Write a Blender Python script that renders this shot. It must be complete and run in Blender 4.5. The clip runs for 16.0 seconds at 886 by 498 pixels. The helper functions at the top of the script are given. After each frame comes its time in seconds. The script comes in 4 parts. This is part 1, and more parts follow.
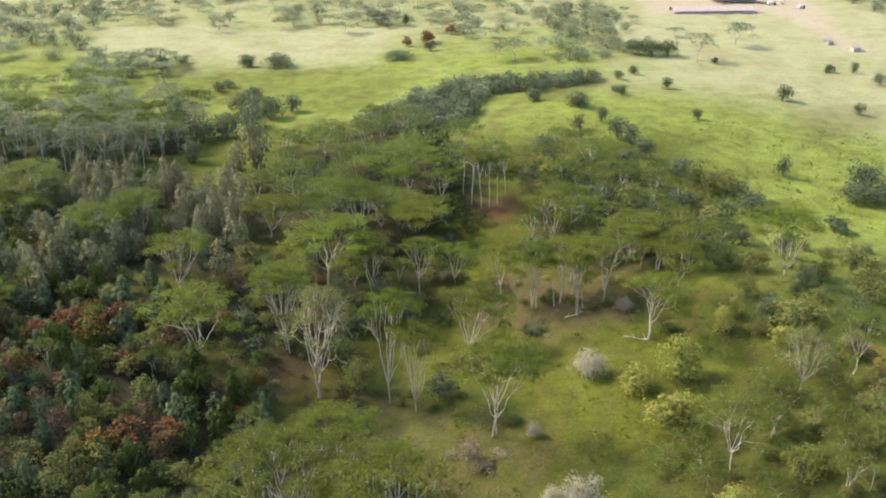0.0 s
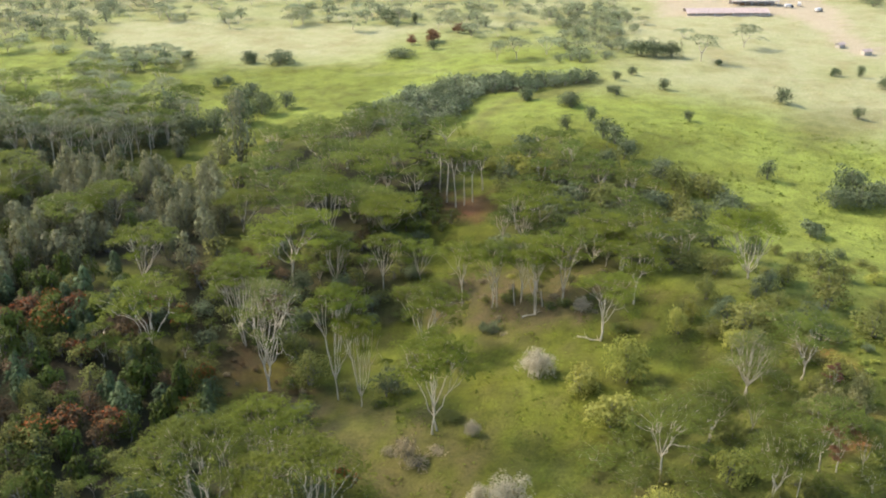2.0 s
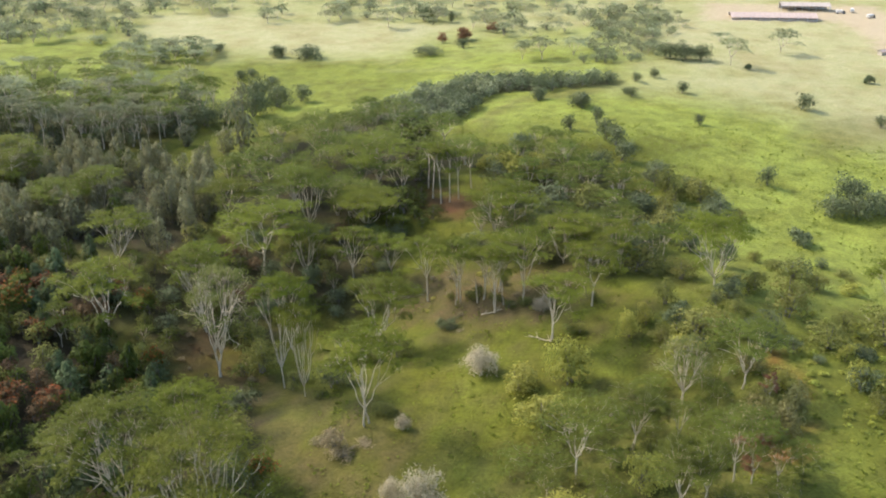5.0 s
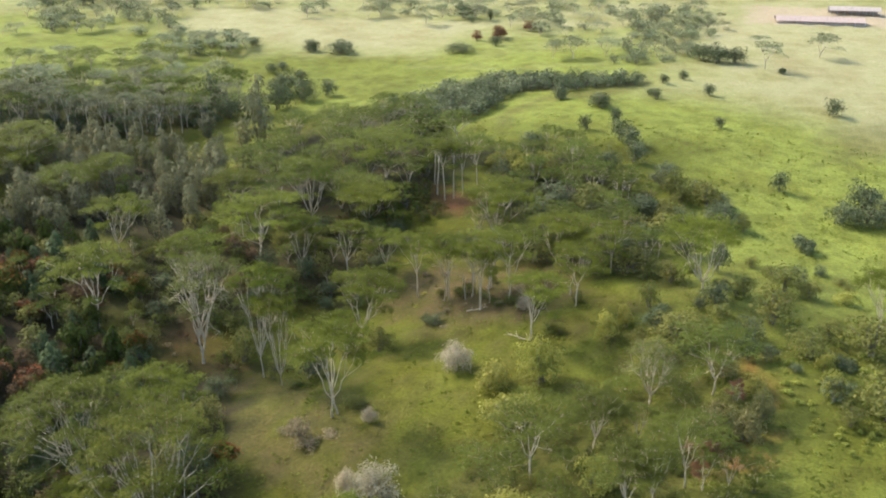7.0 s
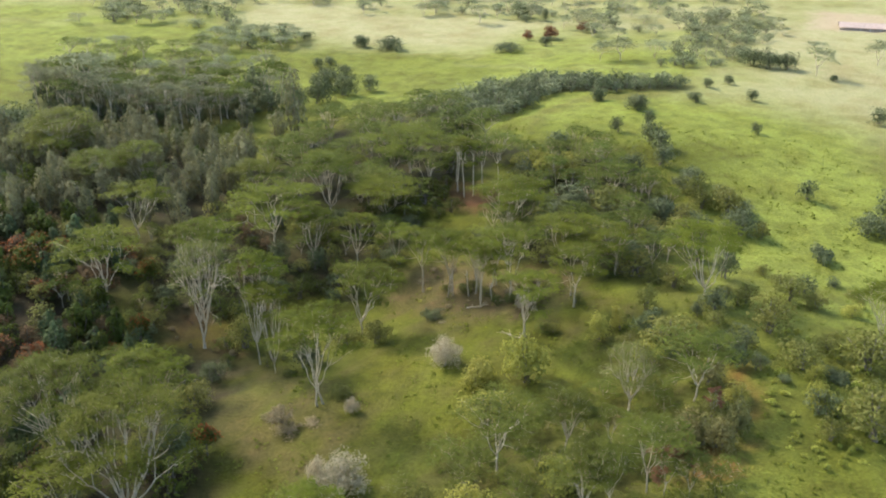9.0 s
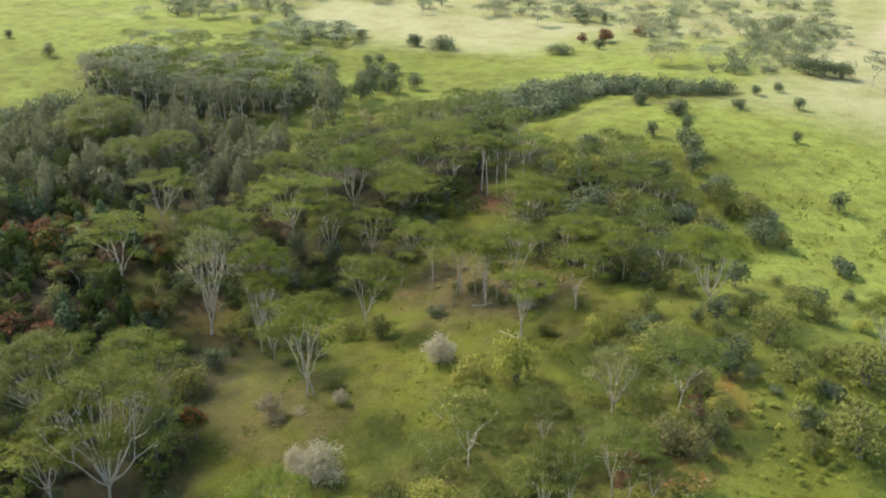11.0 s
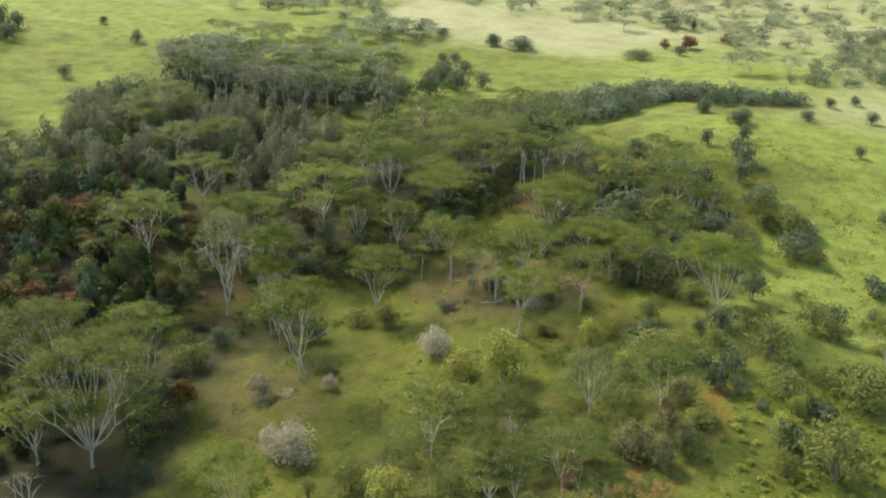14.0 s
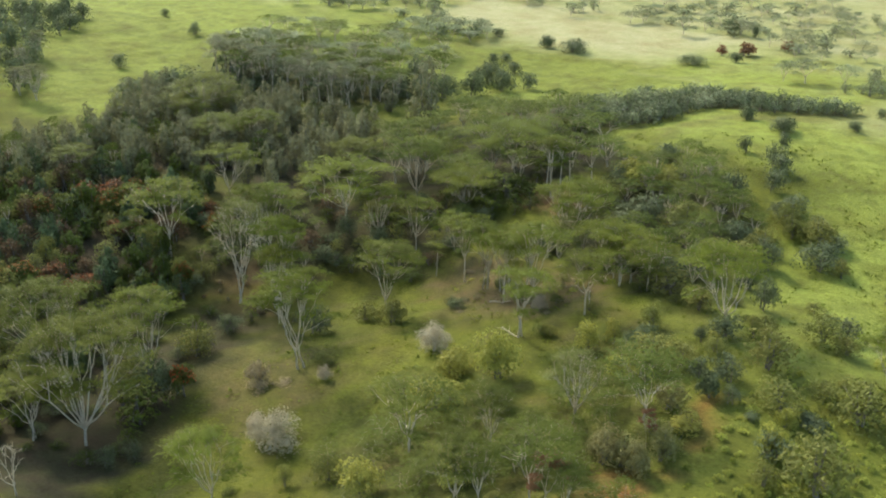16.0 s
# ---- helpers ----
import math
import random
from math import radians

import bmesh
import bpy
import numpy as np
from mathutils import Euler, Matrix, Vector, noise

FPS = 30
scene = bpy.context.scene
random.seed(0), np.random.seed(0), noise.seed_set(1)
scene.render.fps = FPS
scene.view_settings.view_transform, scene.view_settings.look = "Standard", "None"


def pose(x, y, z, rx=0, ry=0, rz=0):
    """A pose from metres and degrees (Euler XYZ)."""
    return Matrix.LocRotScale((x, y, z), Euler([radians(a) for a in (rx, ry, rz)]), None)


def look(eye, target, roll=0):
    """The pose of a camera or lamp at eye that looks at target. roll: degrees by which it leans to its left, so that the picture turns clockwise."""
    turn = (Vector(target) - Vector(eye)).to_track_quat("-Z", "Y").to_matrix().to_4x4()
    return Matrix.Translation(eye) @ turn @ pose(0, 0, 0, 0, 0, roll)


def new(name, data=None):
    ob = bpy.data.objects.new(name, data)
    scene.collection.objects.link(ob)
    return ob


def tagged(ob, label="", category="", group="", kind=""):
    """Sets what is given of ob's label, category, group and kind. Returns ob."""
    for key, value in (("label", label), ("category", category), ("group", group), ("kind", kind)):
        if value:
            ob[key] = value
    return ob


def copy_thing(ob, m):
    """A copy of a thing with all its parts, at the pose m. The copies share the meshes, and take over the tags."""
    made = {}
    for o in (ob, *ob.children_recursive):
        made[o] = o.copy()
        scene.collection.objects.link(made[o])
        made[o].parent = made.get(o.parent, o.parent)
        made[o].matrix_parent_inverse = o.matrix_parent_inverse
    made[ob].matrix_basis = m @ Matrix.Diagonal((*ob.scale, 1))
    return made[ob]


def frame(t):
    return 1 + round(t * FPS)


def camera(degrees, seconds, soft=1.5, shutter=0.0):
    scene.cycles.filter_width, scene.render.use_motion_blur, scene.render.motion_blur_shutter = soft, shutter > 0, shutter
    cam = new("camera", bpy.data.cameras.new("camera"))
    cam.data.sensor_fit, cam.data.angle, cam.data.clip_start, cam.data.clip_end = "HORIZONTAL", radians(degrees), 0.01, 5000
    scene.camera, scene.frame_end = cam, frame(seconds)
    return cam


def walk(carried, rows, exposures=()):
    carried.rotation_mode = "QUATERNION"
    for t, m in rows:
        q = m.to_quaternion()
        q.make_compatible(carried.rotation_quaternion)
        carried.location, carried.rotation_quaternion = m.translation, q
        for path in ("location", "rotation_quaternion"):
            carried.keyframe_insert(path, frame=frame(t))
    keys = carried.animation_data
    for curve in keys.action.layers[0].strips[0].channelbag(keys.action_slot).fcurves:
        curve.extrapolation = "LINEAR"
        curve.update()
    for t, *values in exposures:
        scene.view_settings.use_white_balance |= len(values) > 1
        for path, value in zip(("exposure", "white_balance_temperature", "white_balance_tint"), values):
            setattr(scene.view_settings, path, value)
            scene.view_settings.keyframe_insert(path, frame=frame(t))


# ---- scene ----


def aim(x, y, z, tilt, turn, lean):
    return pose(x, y, z, tilt, 0, turn) @ pose(0, 0, 0, 0, 0, lean)


cam = camera(43.09, 16.0, soft=2.03)
walk(cam, [
    (0, aim(0.00, 0.00, 157.00, 64.719, -0.004, -0.133)),
    (0.5, aim(6.46, 0.06, 156.60, 64.719, 0.607, -0.127)),
    (1, aim(12.93, 0.23, 156.20, 64.740, 1.171, -0.157)),
    (1.5, aim(19.39, 0.45, 155.77, 64.773, 1.812, -0.146)),
    (2, aim(25.87, 0.75, 155.39, 64.793, 2.572, -0.136)),
    (2.5, aim(32.35, 1.09, 154.99, 64.825, 3.368, -0.155)),
    (3, aim(38.64, 1.59, 154.55, 64.861, 4.141, -0.165)),
    (3.5, aim(44.91, 2.15, 154.01, 64.897, 4.929, -0.167)),
    (4, aim(51.09, 2.76, 153.55, 64.915, 5.781, -0.195)),
    (6.5, aim(81.45, 6.80, 151.89, 64.921, 10.465, -0.147)),
    (7, aim(87.40, 7.77, 151.70, 64.909, 11.522, -0.103)),
    (7.5, aim(93.32, 8.78, 151.52, 64.896, 12.659, -0.061)),
    (8, aim(99.31, 9.84, 151.32, 64.907, 13.846, -0.056)),
    (8.5, aim(105.29, 11.01, 151.08, 64.913, 14.996, -0.026)),
    (9, aim(111.09, 12.31, 150.76, 64.938, 16.290, 0.002)),
    (11.5, aim(139.09, 20.57, 149.37, 65.079, 22.294, 0.119)),
    (12, aim(144.36, 22.63, 148.91, 65.114, 23.406, 0.148)),
    (12.5, aim(149.50, 24.65, 148.36, 65.170, 24.557, 0.195)),
    (13, aim(154.52, 26.66, 147.87, 65.216, 25.748, 0.257)),
    (13.5, aim(159.42, 28.86, 147.52, 65.245, 27.019, 0.334)),
    (14, aim(164.35, 31.29, 147.12, 65.272, 28.272, 0.378)),
    (14.5, aim(169.12, 33.80, 146.63, 65.318, 29.448, 0.432)),
    (15, aim(173.88, 36.53, 146.19, 65.349, 30.630, 0.496)),
    (15.5, aim(178.57, 39.24, 145.80, 65.376, 31.821, 0.572)),
    (16, aim(183.08, 42.05, 145.55, 65.387, 32.989, 0.647)),
], exposures=[(0, 1.46, 6250, 11.5), (4, 1.46, 6290, 12), (6.5, 1.42, 6320, 12), (9, 1.40, 6350, 9.5), (11.5, 1.375, 6385, 7.5), (13.5, 1.35, 6405, 5), (16, 1.32, 6430, 3)])

# ---- light ----
SUN_ELEV, SUN_AZ = radians(40), radians(157)   # azimuth measured from +x towards +y
world = bpy.data.worlds.new("sky")
scene.world = world
world.use_nodes = True
wn = world.node_tree.nodes
sky = wn.new("ShaderNodeTexSky")
sky.sky_type, sky.sun_disc = "NISHITA", False
sky.sun_elevation, sky.sun_rotation = SUN_ELEV, radians(90) - SUN_AZ
sky.air_density, sky.dust_density = 1.0, 2.0
wn["Background"].inputs[1].default_value = 0.15
world.node_tree.links.new(sky.outputs[0], wn["Background"].inputs[0])
sun = new("sun", bpy.data.lights.new("sun", "SUN"))
sun.data.energy, sun.data.angle, sun.data.color = 2.05, radians(8), (1.0, 0.92, 0.78)
s_dir = Vector((math.cos(SUN_AZ) * math.cos(SUN_ELEV), math.sin(SUN_AZ) * math.cos(SUN_ELEV), math.sin(SUN_ELEV)))
sun.matrix_world = look(s_dir * 600, (0, 0, 0))

# ---- materials ----


def nodes_of(mat):
    mat.use_nodes = True
    nt = mat.node_tree
    return nt, nt.nodes, nt.links, nt.nodes["Principled BSDF"]


def mixed(nt, fac, a, b, mode="MIX"):
    """A colour mix node; fac, a and b are sockets or values."""
    n = nt.nodes.new("ShaderNodeMix")
    n.data_type, n.blend_type = "RGBA", mode
    for k, v in ((0, fac), (6, a), (7, b)):
        if isinstance(v, bpy.types.NodeSocket):
            nt.links.new(v, n.inputs[k])
        else:
            n.inputs[k].default_value = v if k == 0 else (*v[:3], 1)
    return n.outputs[2]


def ramp(nt, socket, lo, hi):
    n = nt.nodes.new("ShaderNodeMapRange")
    n.inputs[1].default_value, n.inputs[2].default_value = lo, hi
    nt.links.new(socket, n.inputs[0])
    return n.outputs[0]


def noise_of(nt, scale, detail=4, rough=0.55, vector=None):
    n = nt.nodes.new("ShaderNodeTexNoise")
    n.inputs["Scale"].default_value, n.inputs["Detail"].default_value, n.inputs["Roughness"].default_value = scale, detail, rough
    if vector:
        nt.links.new(vector, n.inputs["Vector"])
    return n.outputs[0]


def leaf_material(name, light, dark, glow=0.3, rough=0.6):
    """Foliage that varies from leaf spray to leaf spray and from plant to plant, and lets some light through."""
    mat = bpy.data.materials.new(name)
    nt, ns, ln, bsdf = nodes_of(mat)
    geo, info = ns.new("ShaderNodeNewGeometry"), ns.new("ShaderNodeObjectInfo")
    tex = ns.new("ShaderNodeTexCoord")
    one, many = ramp(nt, geo.outputs["Random Per Island"], -0.5, 1.5), ramp(nt, noise_of(nt, 0.35, 3, 0.6, tex.outputs["Object"]), 0.36, 0.64)
    both = ns.new("ShaderNodeMix")
    both.inputs[0].default_value = 0.5
    ln.new(one, both.inputs[2])
    ln.new(many, both.inputs[3])
    col = mixed(nt, both.outputs[0], dark, light)
    hue = ns.new("ShaderNodeHueSaturation")
    ln.new(col, hue.inputs["Color"])
    shift = ns.new("ShaderNodeMapRange")
    shift.inputs[3].default_value, shift.inputs[4].default_value = 0.491, 0.509
    ln.new(info.outputs["Random"], shift.inputs[0])
    ln.new(shift.outputs[0], hue.inputs["Hue"])
    val = ns.new("ShaderNodeMapRange")
    val.inputs[3].default_value, val.inputs[4].default_value = 0.84, 1.16
    wob = ns.new("ShaderNodeMath")
    wob.operation, wob.inputs[1].default_value = "FRACT", 0.0
    seven = ns.new("ShaderNodeMath")
    seven.operation, seven.inputs[1].default_value = "MULTIPLY", 7.31
    ln.new(info.outputs["Random"], seven.inputs[0])
    ln.new(seven.outputs[0], wob.inputs[0])
    ln.new(wob.outputs[0], val.inputs[0])
    ln.new(val.outputs[0], hue.inputs["Value"])
    ln.new(hue.outputs[0], bsdf.inputs["Base Color"])
    bsdf.inputs["Roughness"].default_value = rough
    bsdf.inputs["Specular IOR Level"].default_value = 0.08
    trans, mix = ns.new("ShaderNodeBsdfTranslucent"), ns.new("ShaderNodeMixShader")
    ln.new(hue.outputs[0], trans.inputs["Color"])
    mix.inputs[0].default_value = glow
    ln.new(bsdf.outputs[0], mix.inputs[1])
    ln.new(trans.outputs[0], mix.inputs[2])
    ln.new(mix.outputs[0], ns["Material Output"].inputs["Surface"])
    return mat


def bark_material(name, light, dark):
    mat = bpy.data.materials.new(name)
    nt, ns, ln, bsdf = nodes_of(mat)
    tex = ns.new("ShaderNodeTexCoord")
    big, small = noise_of(nt, 0.5, 3, 0.5, tex.outputs["Object"]), noise_of(nt, 5.0, 5, 0.6, tex.outputs["Object"])
    col = mixed(nt, ramp(nt, big, 0.35, 0.65), dark, light)
    col = mixed(nt, ramp(nt, small, 0.3, 0.8), col, tuple(c * 0.6 for c in dark))
    ln.new(col, bsdf.inputs["Base Color"])
    bump = ns.new("ShaderNodeBump")
    bump.inputs["Strength"].default_value = 0.5
    ln.new(small, bump.inputs["Height"])
    ln.new(bump.outputs[0], bsdf.inputs["Normal"])
    bsdf.inputs["Roughness"].default_value = 0.85
    return mat


M = {
    "umbrella": leaf_material("umbrella_leaves", (0.172, 0.197, 0.019), (0.068, 0.084, 0.010), 0.34),
    "canopy": leaf_material("canopy_leaves", (0.164, 0.192, 0.030), (0.064, 0.083, 0.018), 0.3),
    "dusty": leaf_material("dusty_leaves", (0.152, 0.170, 0.018), (0.060, 0.072, 0.010), 0.3),
    "sparse": leaf_material("thin_leaves", (0.188, 0.196, 0.050), (0.095, 0.104, 0.028), 0.36),
    # distance haze painted into the leaf colour of far trees
    "greyish": leaf_material("hazed_grey_leaves", (0.295, 0.308, 0.155), (0.170, 0.184, 0.090), 0.36),
    "plume": leaf_material("grey_needles", (0.286, 0.270, 0.126), (0.110, 0.110, 0.053), 0.25),
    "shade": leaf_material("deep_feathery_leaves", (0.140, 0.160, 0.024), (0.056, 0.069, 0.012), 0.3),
    "grove": leaf_material("dull_grove_leaves", (0.215, 0.222, 0.105), (0.105, 0.113, 0.056), 0.3),
    # paled leaves: aerial haze put into the colour of the far pasture trees
    "distant": leaf_material("hazed_pasture_leaves", (0.290, 0.315, 0.160), (0.165, 0.186, 0.094), 0.3),
    # blue raised slightly to stand in for haze, as most stand far off
    "round": leaf_material("dark_leaves", (0.165, 0.186, 0.084), (0.078, 0.093, 0.044), 0.25),
    "leafy": leaf_material("olive_leaves", (0.245, 0.242, 0.062), (0.136, 0.142, 0.038), 0.34),
    "jungle": leaf_material("deep_leaves", (0.112, 0.134, 0.022), (0.044, 0.058, 0.011), 0.22),
    # hedgerow green greyed towards blue to paint in the haze before it
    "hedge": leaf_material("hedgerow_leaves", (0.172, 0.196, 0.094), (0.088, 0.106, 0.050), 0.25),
    "fresh": leaf_material("fresh_leaves", (0.40, 0.42, 0.085), (0.27, 0.29, 0.055), 0.4),
    "teal": leaf_material("bluish_leaves", (0.120, 0.152, 0.060), (0.050, 0.070, 0.028), 0.2),
    "silver": leaf_material("silvery_twigs", (0.58, 0.50, 0.335), (0.32, 0.275, 0.175), 0.3, 0.8),
    "sage": leaf_material("sage_leaves", (0.330, 0.302, 0.115), (0.160, 0.150, 0.055), 0.3),
    "flower": leaf_material("orange_blossom", (0.29, 0.090, 0.020), (0.16, 0.050, 0.013), 0.2),
    "rust": leaf_material("russet_leaves", (0.170, 0.105, 0.048), (0.075, 0.056, 0.026), 0.2),
    "reddish": leaf_material("reddish_leaves", (0.27, 0.132, 0.064), (0.14, 0.076, 0.040), 0.3),
    "yellow": leaf_material("yellow_green_leaves", (0.41, 0.385, 0.085), (0.25, 0.245, 0.054), 0.36),
    "brush": leaf_material("dry_brush", (0.36, 0.300, 0.165), (0.20, 0.160, 0.085), 0.25, 0.8),
    "pale_bark": bark_material("pale_bark", (0.66, 0.56, 0.39), (0.45, 0.38, 0.26)),
    "grey_bark": bark_material("grey_bark", (0.26, 0.23, 0.19), (0.13, 0.11, 0.085)),
    "tuft": leaf_material("grass_blades", (0.200, 0.232, 0.034), (0.09, 0.115, 0.016), 0.45, 0.8),
}

# ---- ground ----
TERRAIN_HILLS = [
    (-30, 270, -1.30, 75),
    (-30, 190, -2.67, 75),
    (60, 210, -0.50, 75),
    (110, 220, 1.36, 75),
    (60, 290, 0.24, 75),
    (120, 340, -2.75, 75),
    (-90, 320, -0.74, 75),
    (-90, 450, -3.81, 75),
    (60, 450, 9.60, 75),
    (150, 480, -0.77, 75),
    (-200, 430, -1.97, 75),
    (-300, 500, 2.58, 75),
    (-80, 600, 0.69, 75),
    (100, 600, 5.03, 75),
]
TERRAIN_HILLS += [
    (-55, 190, -4.83, 32),
    (-55, 225, -2.19, 32),
    (-55, 260, -2.67, 32),
    (-55, 295, 1.47, 32),
    (-20, 190, -6.73, 32),
    (-20, 225, 1.51, 32),
    (-20, 260, -5.06, 32),
    (-20, 295, -4.55, 32),
    (15, 190, -6.34, 32),
    (15, 225, 2.99, 32),
    (15, 260, 0.74, 32),
    (15, 295, -5.39, 32),
    (50, 190, -2.23, 32),
    (50, 225, -2.86, 32),
    (50, 260, 1.47, 32),
    (50, 295, 1.03, 32),
    (85, 190, 4.94, 32),
    (85, 225, -1.79, 32),
    (85, 260, -2.13, 32),
    (85, 295, 4.94, 32),
    (120, 190, 2.55, 32),
    (120, 225, 2.54, 32),
    (120, 260, 3.66, 32),
    (120, 295, 3.80, 32),
]
TERRAIN_PLANE = (-1.27, -0.0075, -0.0430)

# areas of the ground, as outlines in plan
AREA = {
    "plume": [(-166, 315), (-196, 384), (-142, 413), (-115, 405), (-85, 410), (-67, 364), (-63, 328), (-72, 317), (-93, 323), (-120, 309)],
    "mixed": [(-168, 299), (-91, 312), (-75, 287), (-70, 268), (-50, 262), (-44, 240), (-42, 215), (-34, 170), (-107, 170), (-150, 230)],
    "mid": [(-77, 428), (-36, 471), (26, 417), (9, 392), (2, 359), (-26, 353), (-67, 354)],
    "rightmass": [(33, 410), (51, 424), (74, 398), (92, 368), (93, 340), (85, 311), (66, 318), (30, 334), (31, 364)],
    "belt": [(85, 325), (149, 345), (147, 281), (125, 228), (104, 244), (81, 271)],
    "grove": [(-206, 428), (-160, 424), (-122, 433), (-103, 480), (-112, 496), (-150, 488), (-205, 470), (-222, 445)],
    "grove_back": [(-222, 470), (-205, 476), (-150, 494), (-112, 500), (-130, 532), (-158, 552), (-205, 555), (-245, 515)],
    "hedge": [(-38, 476), (-28, 488), (-19, 501), (-11, 519), (8, 536), (40, 535), (75, 542), (76, 531), (47, 515), (21, 512), (13, 482), (5, 456), (-30, 462)],
    "far_left": [(-354, 751), (-234, 770), (-192, 617), (-213, 603), (-282, 584)],
    "strip": [(-183, 610), (-135, 599), (-145, 568), (-169, 557), (-201, 566)],
    "far_top": [(-225, 700), (-140, 676), (-66, 690), (-20, 690), (6, 660), (71, 638), (110, 740), (102, 850), (-270, 850)],
    "far_right": [(59, 580), (76, 758), (130, 738), (105, 648), (91, 577)],
    "top_corner": [(284, 808), (295, 747), (343, 694), (417, 858)],
    "west_grove": [(-444, 393), (-337, 473), (-317, 453), (-308, 406), (-369, 347)],
    "south_grove": [(-358, 341), (-293, 397), (-244, 359), (-226, 324), (-254, 277)],
    "red_clearing": [(3, 384), (24, 379), (31, 384), (27, 362), (11, 360)],
    "red_track": [(105, 212), (108, 221), (117, 227), (117, 246), (112, 261), (115, 263), (119, 250), (119, 225), (114, 213)],
    "bare_pad": [(136, 736), (142, 800), (258, 812), (262, 770), (246, 690), (252, 645), (240, 628), (228, 640), (232, 690), (222, 750)],
    "lush_field": [(-142, 539), (-149, 584), (-95, 589), (-25, 574), (-18, 550), (-38, 505), (-74, 497)],
    "pale_field": [(-197, 624), (-202, 680), (-64, 685), (-29, 675), (-44, 589), (-150, 600)],
    "pale_slope": [(138, 738), (305, 767), (298, 631), (250, 456), (195, 470), (152, 508), (111, 522), (84, 525), (97, 595)],
    "dry_near": [(-21, 246), (-13, 256), (7, 245), (25, 234), (28, 205), (-9, 213)],
    "scrub": [(7, 318), (18, 328), (45, 322), (62, 318), (66, 292), (49, 287), (30, 286), (10, 304)],
    "gully": [(-1, 164), (-14, 195), (-26, 228), (-41, 248), (-33, 267), (-18, 262), (-14, 236), (-11, 218), (3, 193), (9, 169)],
    "grove_front": [(-208, 412), (-196, 432), (-133, 456), (-104, 484), (-98, 478), (-128, 434), (-180, 418)],
    "hedge_edge": [(16, 459), (26, 491), (42, 509), (73, 525), (74, 515), (43, 496), (29, 475), (21, 447)],
    "tan_patch": [(159, 497), (190, 519), (212, 513), (202, 488), (166, 448), (150, 442)],
    "shade_floor": [(-16, 144), (-79, 188), (-72, 208), (-54, 234), (-28, 236), (-7, 213), (1, 190), (9, 161)],
    "plume_west": [(-200, 248), (-175, 295), (-142, 327), (-112, 303), (-141, 268), (-164, 224)],
    "bank": [(-47, 256), (-52, 277), (-44, 286), (-29, 279), (-20, 260), (-33, 260)],
    "cave": [(-14, 352), (-8, 366), (6, 376), (14, 358), (10, 348)],
    "understory": [(44, 205), (58, 188), (104, 186), (117, 214), (112, 250), (98, 262), (72, 240), (56, 226)],
    "shade_trees": [(-79, 188), (-72, 208), (-54, 234), (-30, 236), (-25, 205), (-25, 176), (-32, 160)],
    "glade": [(-110, 418), (-109, 443), (-99, 454), (-76, 441), (-65, 422), (-72, 401), (-87, 391)],
    "slope": [(127, 219), (120, 260), (127, 294), (155, 276), (160, 243)],
    "under": [(-81, 313), (-63, 328), (-16, 350), (3, 347), (1, 303), (-25, 300), (-36, 277), (-47, 257), (-54, 264), (-75, 287)],
}


def terrain(x, y):
    """Height of the land; works on numbers and on arrays."""
    x, y = np.clip(x, -480, 420), np.clip(y, 0, 900)
    z = TERRAIN_PLANE[0] + TERRAIN_PLANE[1] * x + TERRAIN_PLANE[2] * (y - 300)
    for cx, cy, a, wide in TERRAIN_HILLS:
        z = z + a * np.exp(-((x - cx) ** 2 + (y - cy) ** 2) / (2 * wide**2))
    return z


def inside(name, x, y, soft=0.0):
    """1 in an area, 0 outside, with a soft edge that many metres wide."""
    pts = np.array(AREA[name], float)
    x, y = np.asarray(x, float), np.asarray(y, float)
    odd, near = np.zeros(x.shape, bool), np.full(x.shape, 1e9)
    for (ax, ay), (bx, by) in zip(pts, np.roll(pts, -1, 0)):
        crosses = (ay > y) != (by > y)
        odd ^= crosses & (x < (bx - ax) * (y - ay) / ((by - ay) or 1e-9) + ax)
        s = np.clip(((x - ax) * (bx - ax) + (y - ay) * (by - ay)) / ((bx - ax) ** 2 + (by - ay) ** 2), 0, 1)
        near = np.minimum(near, np.hypot(x - ax - s * (bx - ax), y - ay - s * (by - ay)))
    signed = np.where(odd, near, -near)
    return np.clip(signed / soft + 0.5, 0, 1) if soft else odd.astype(float)


def mesh_of(name, verts, faces, mat, smooth=False):
    me = bpy.data.meshes.new(name)
    me.from_pydata(verts, [], faces)
    me.materials.append(mat)
    if smooth:
        me.shade_smooth()
    me.update()
    return me


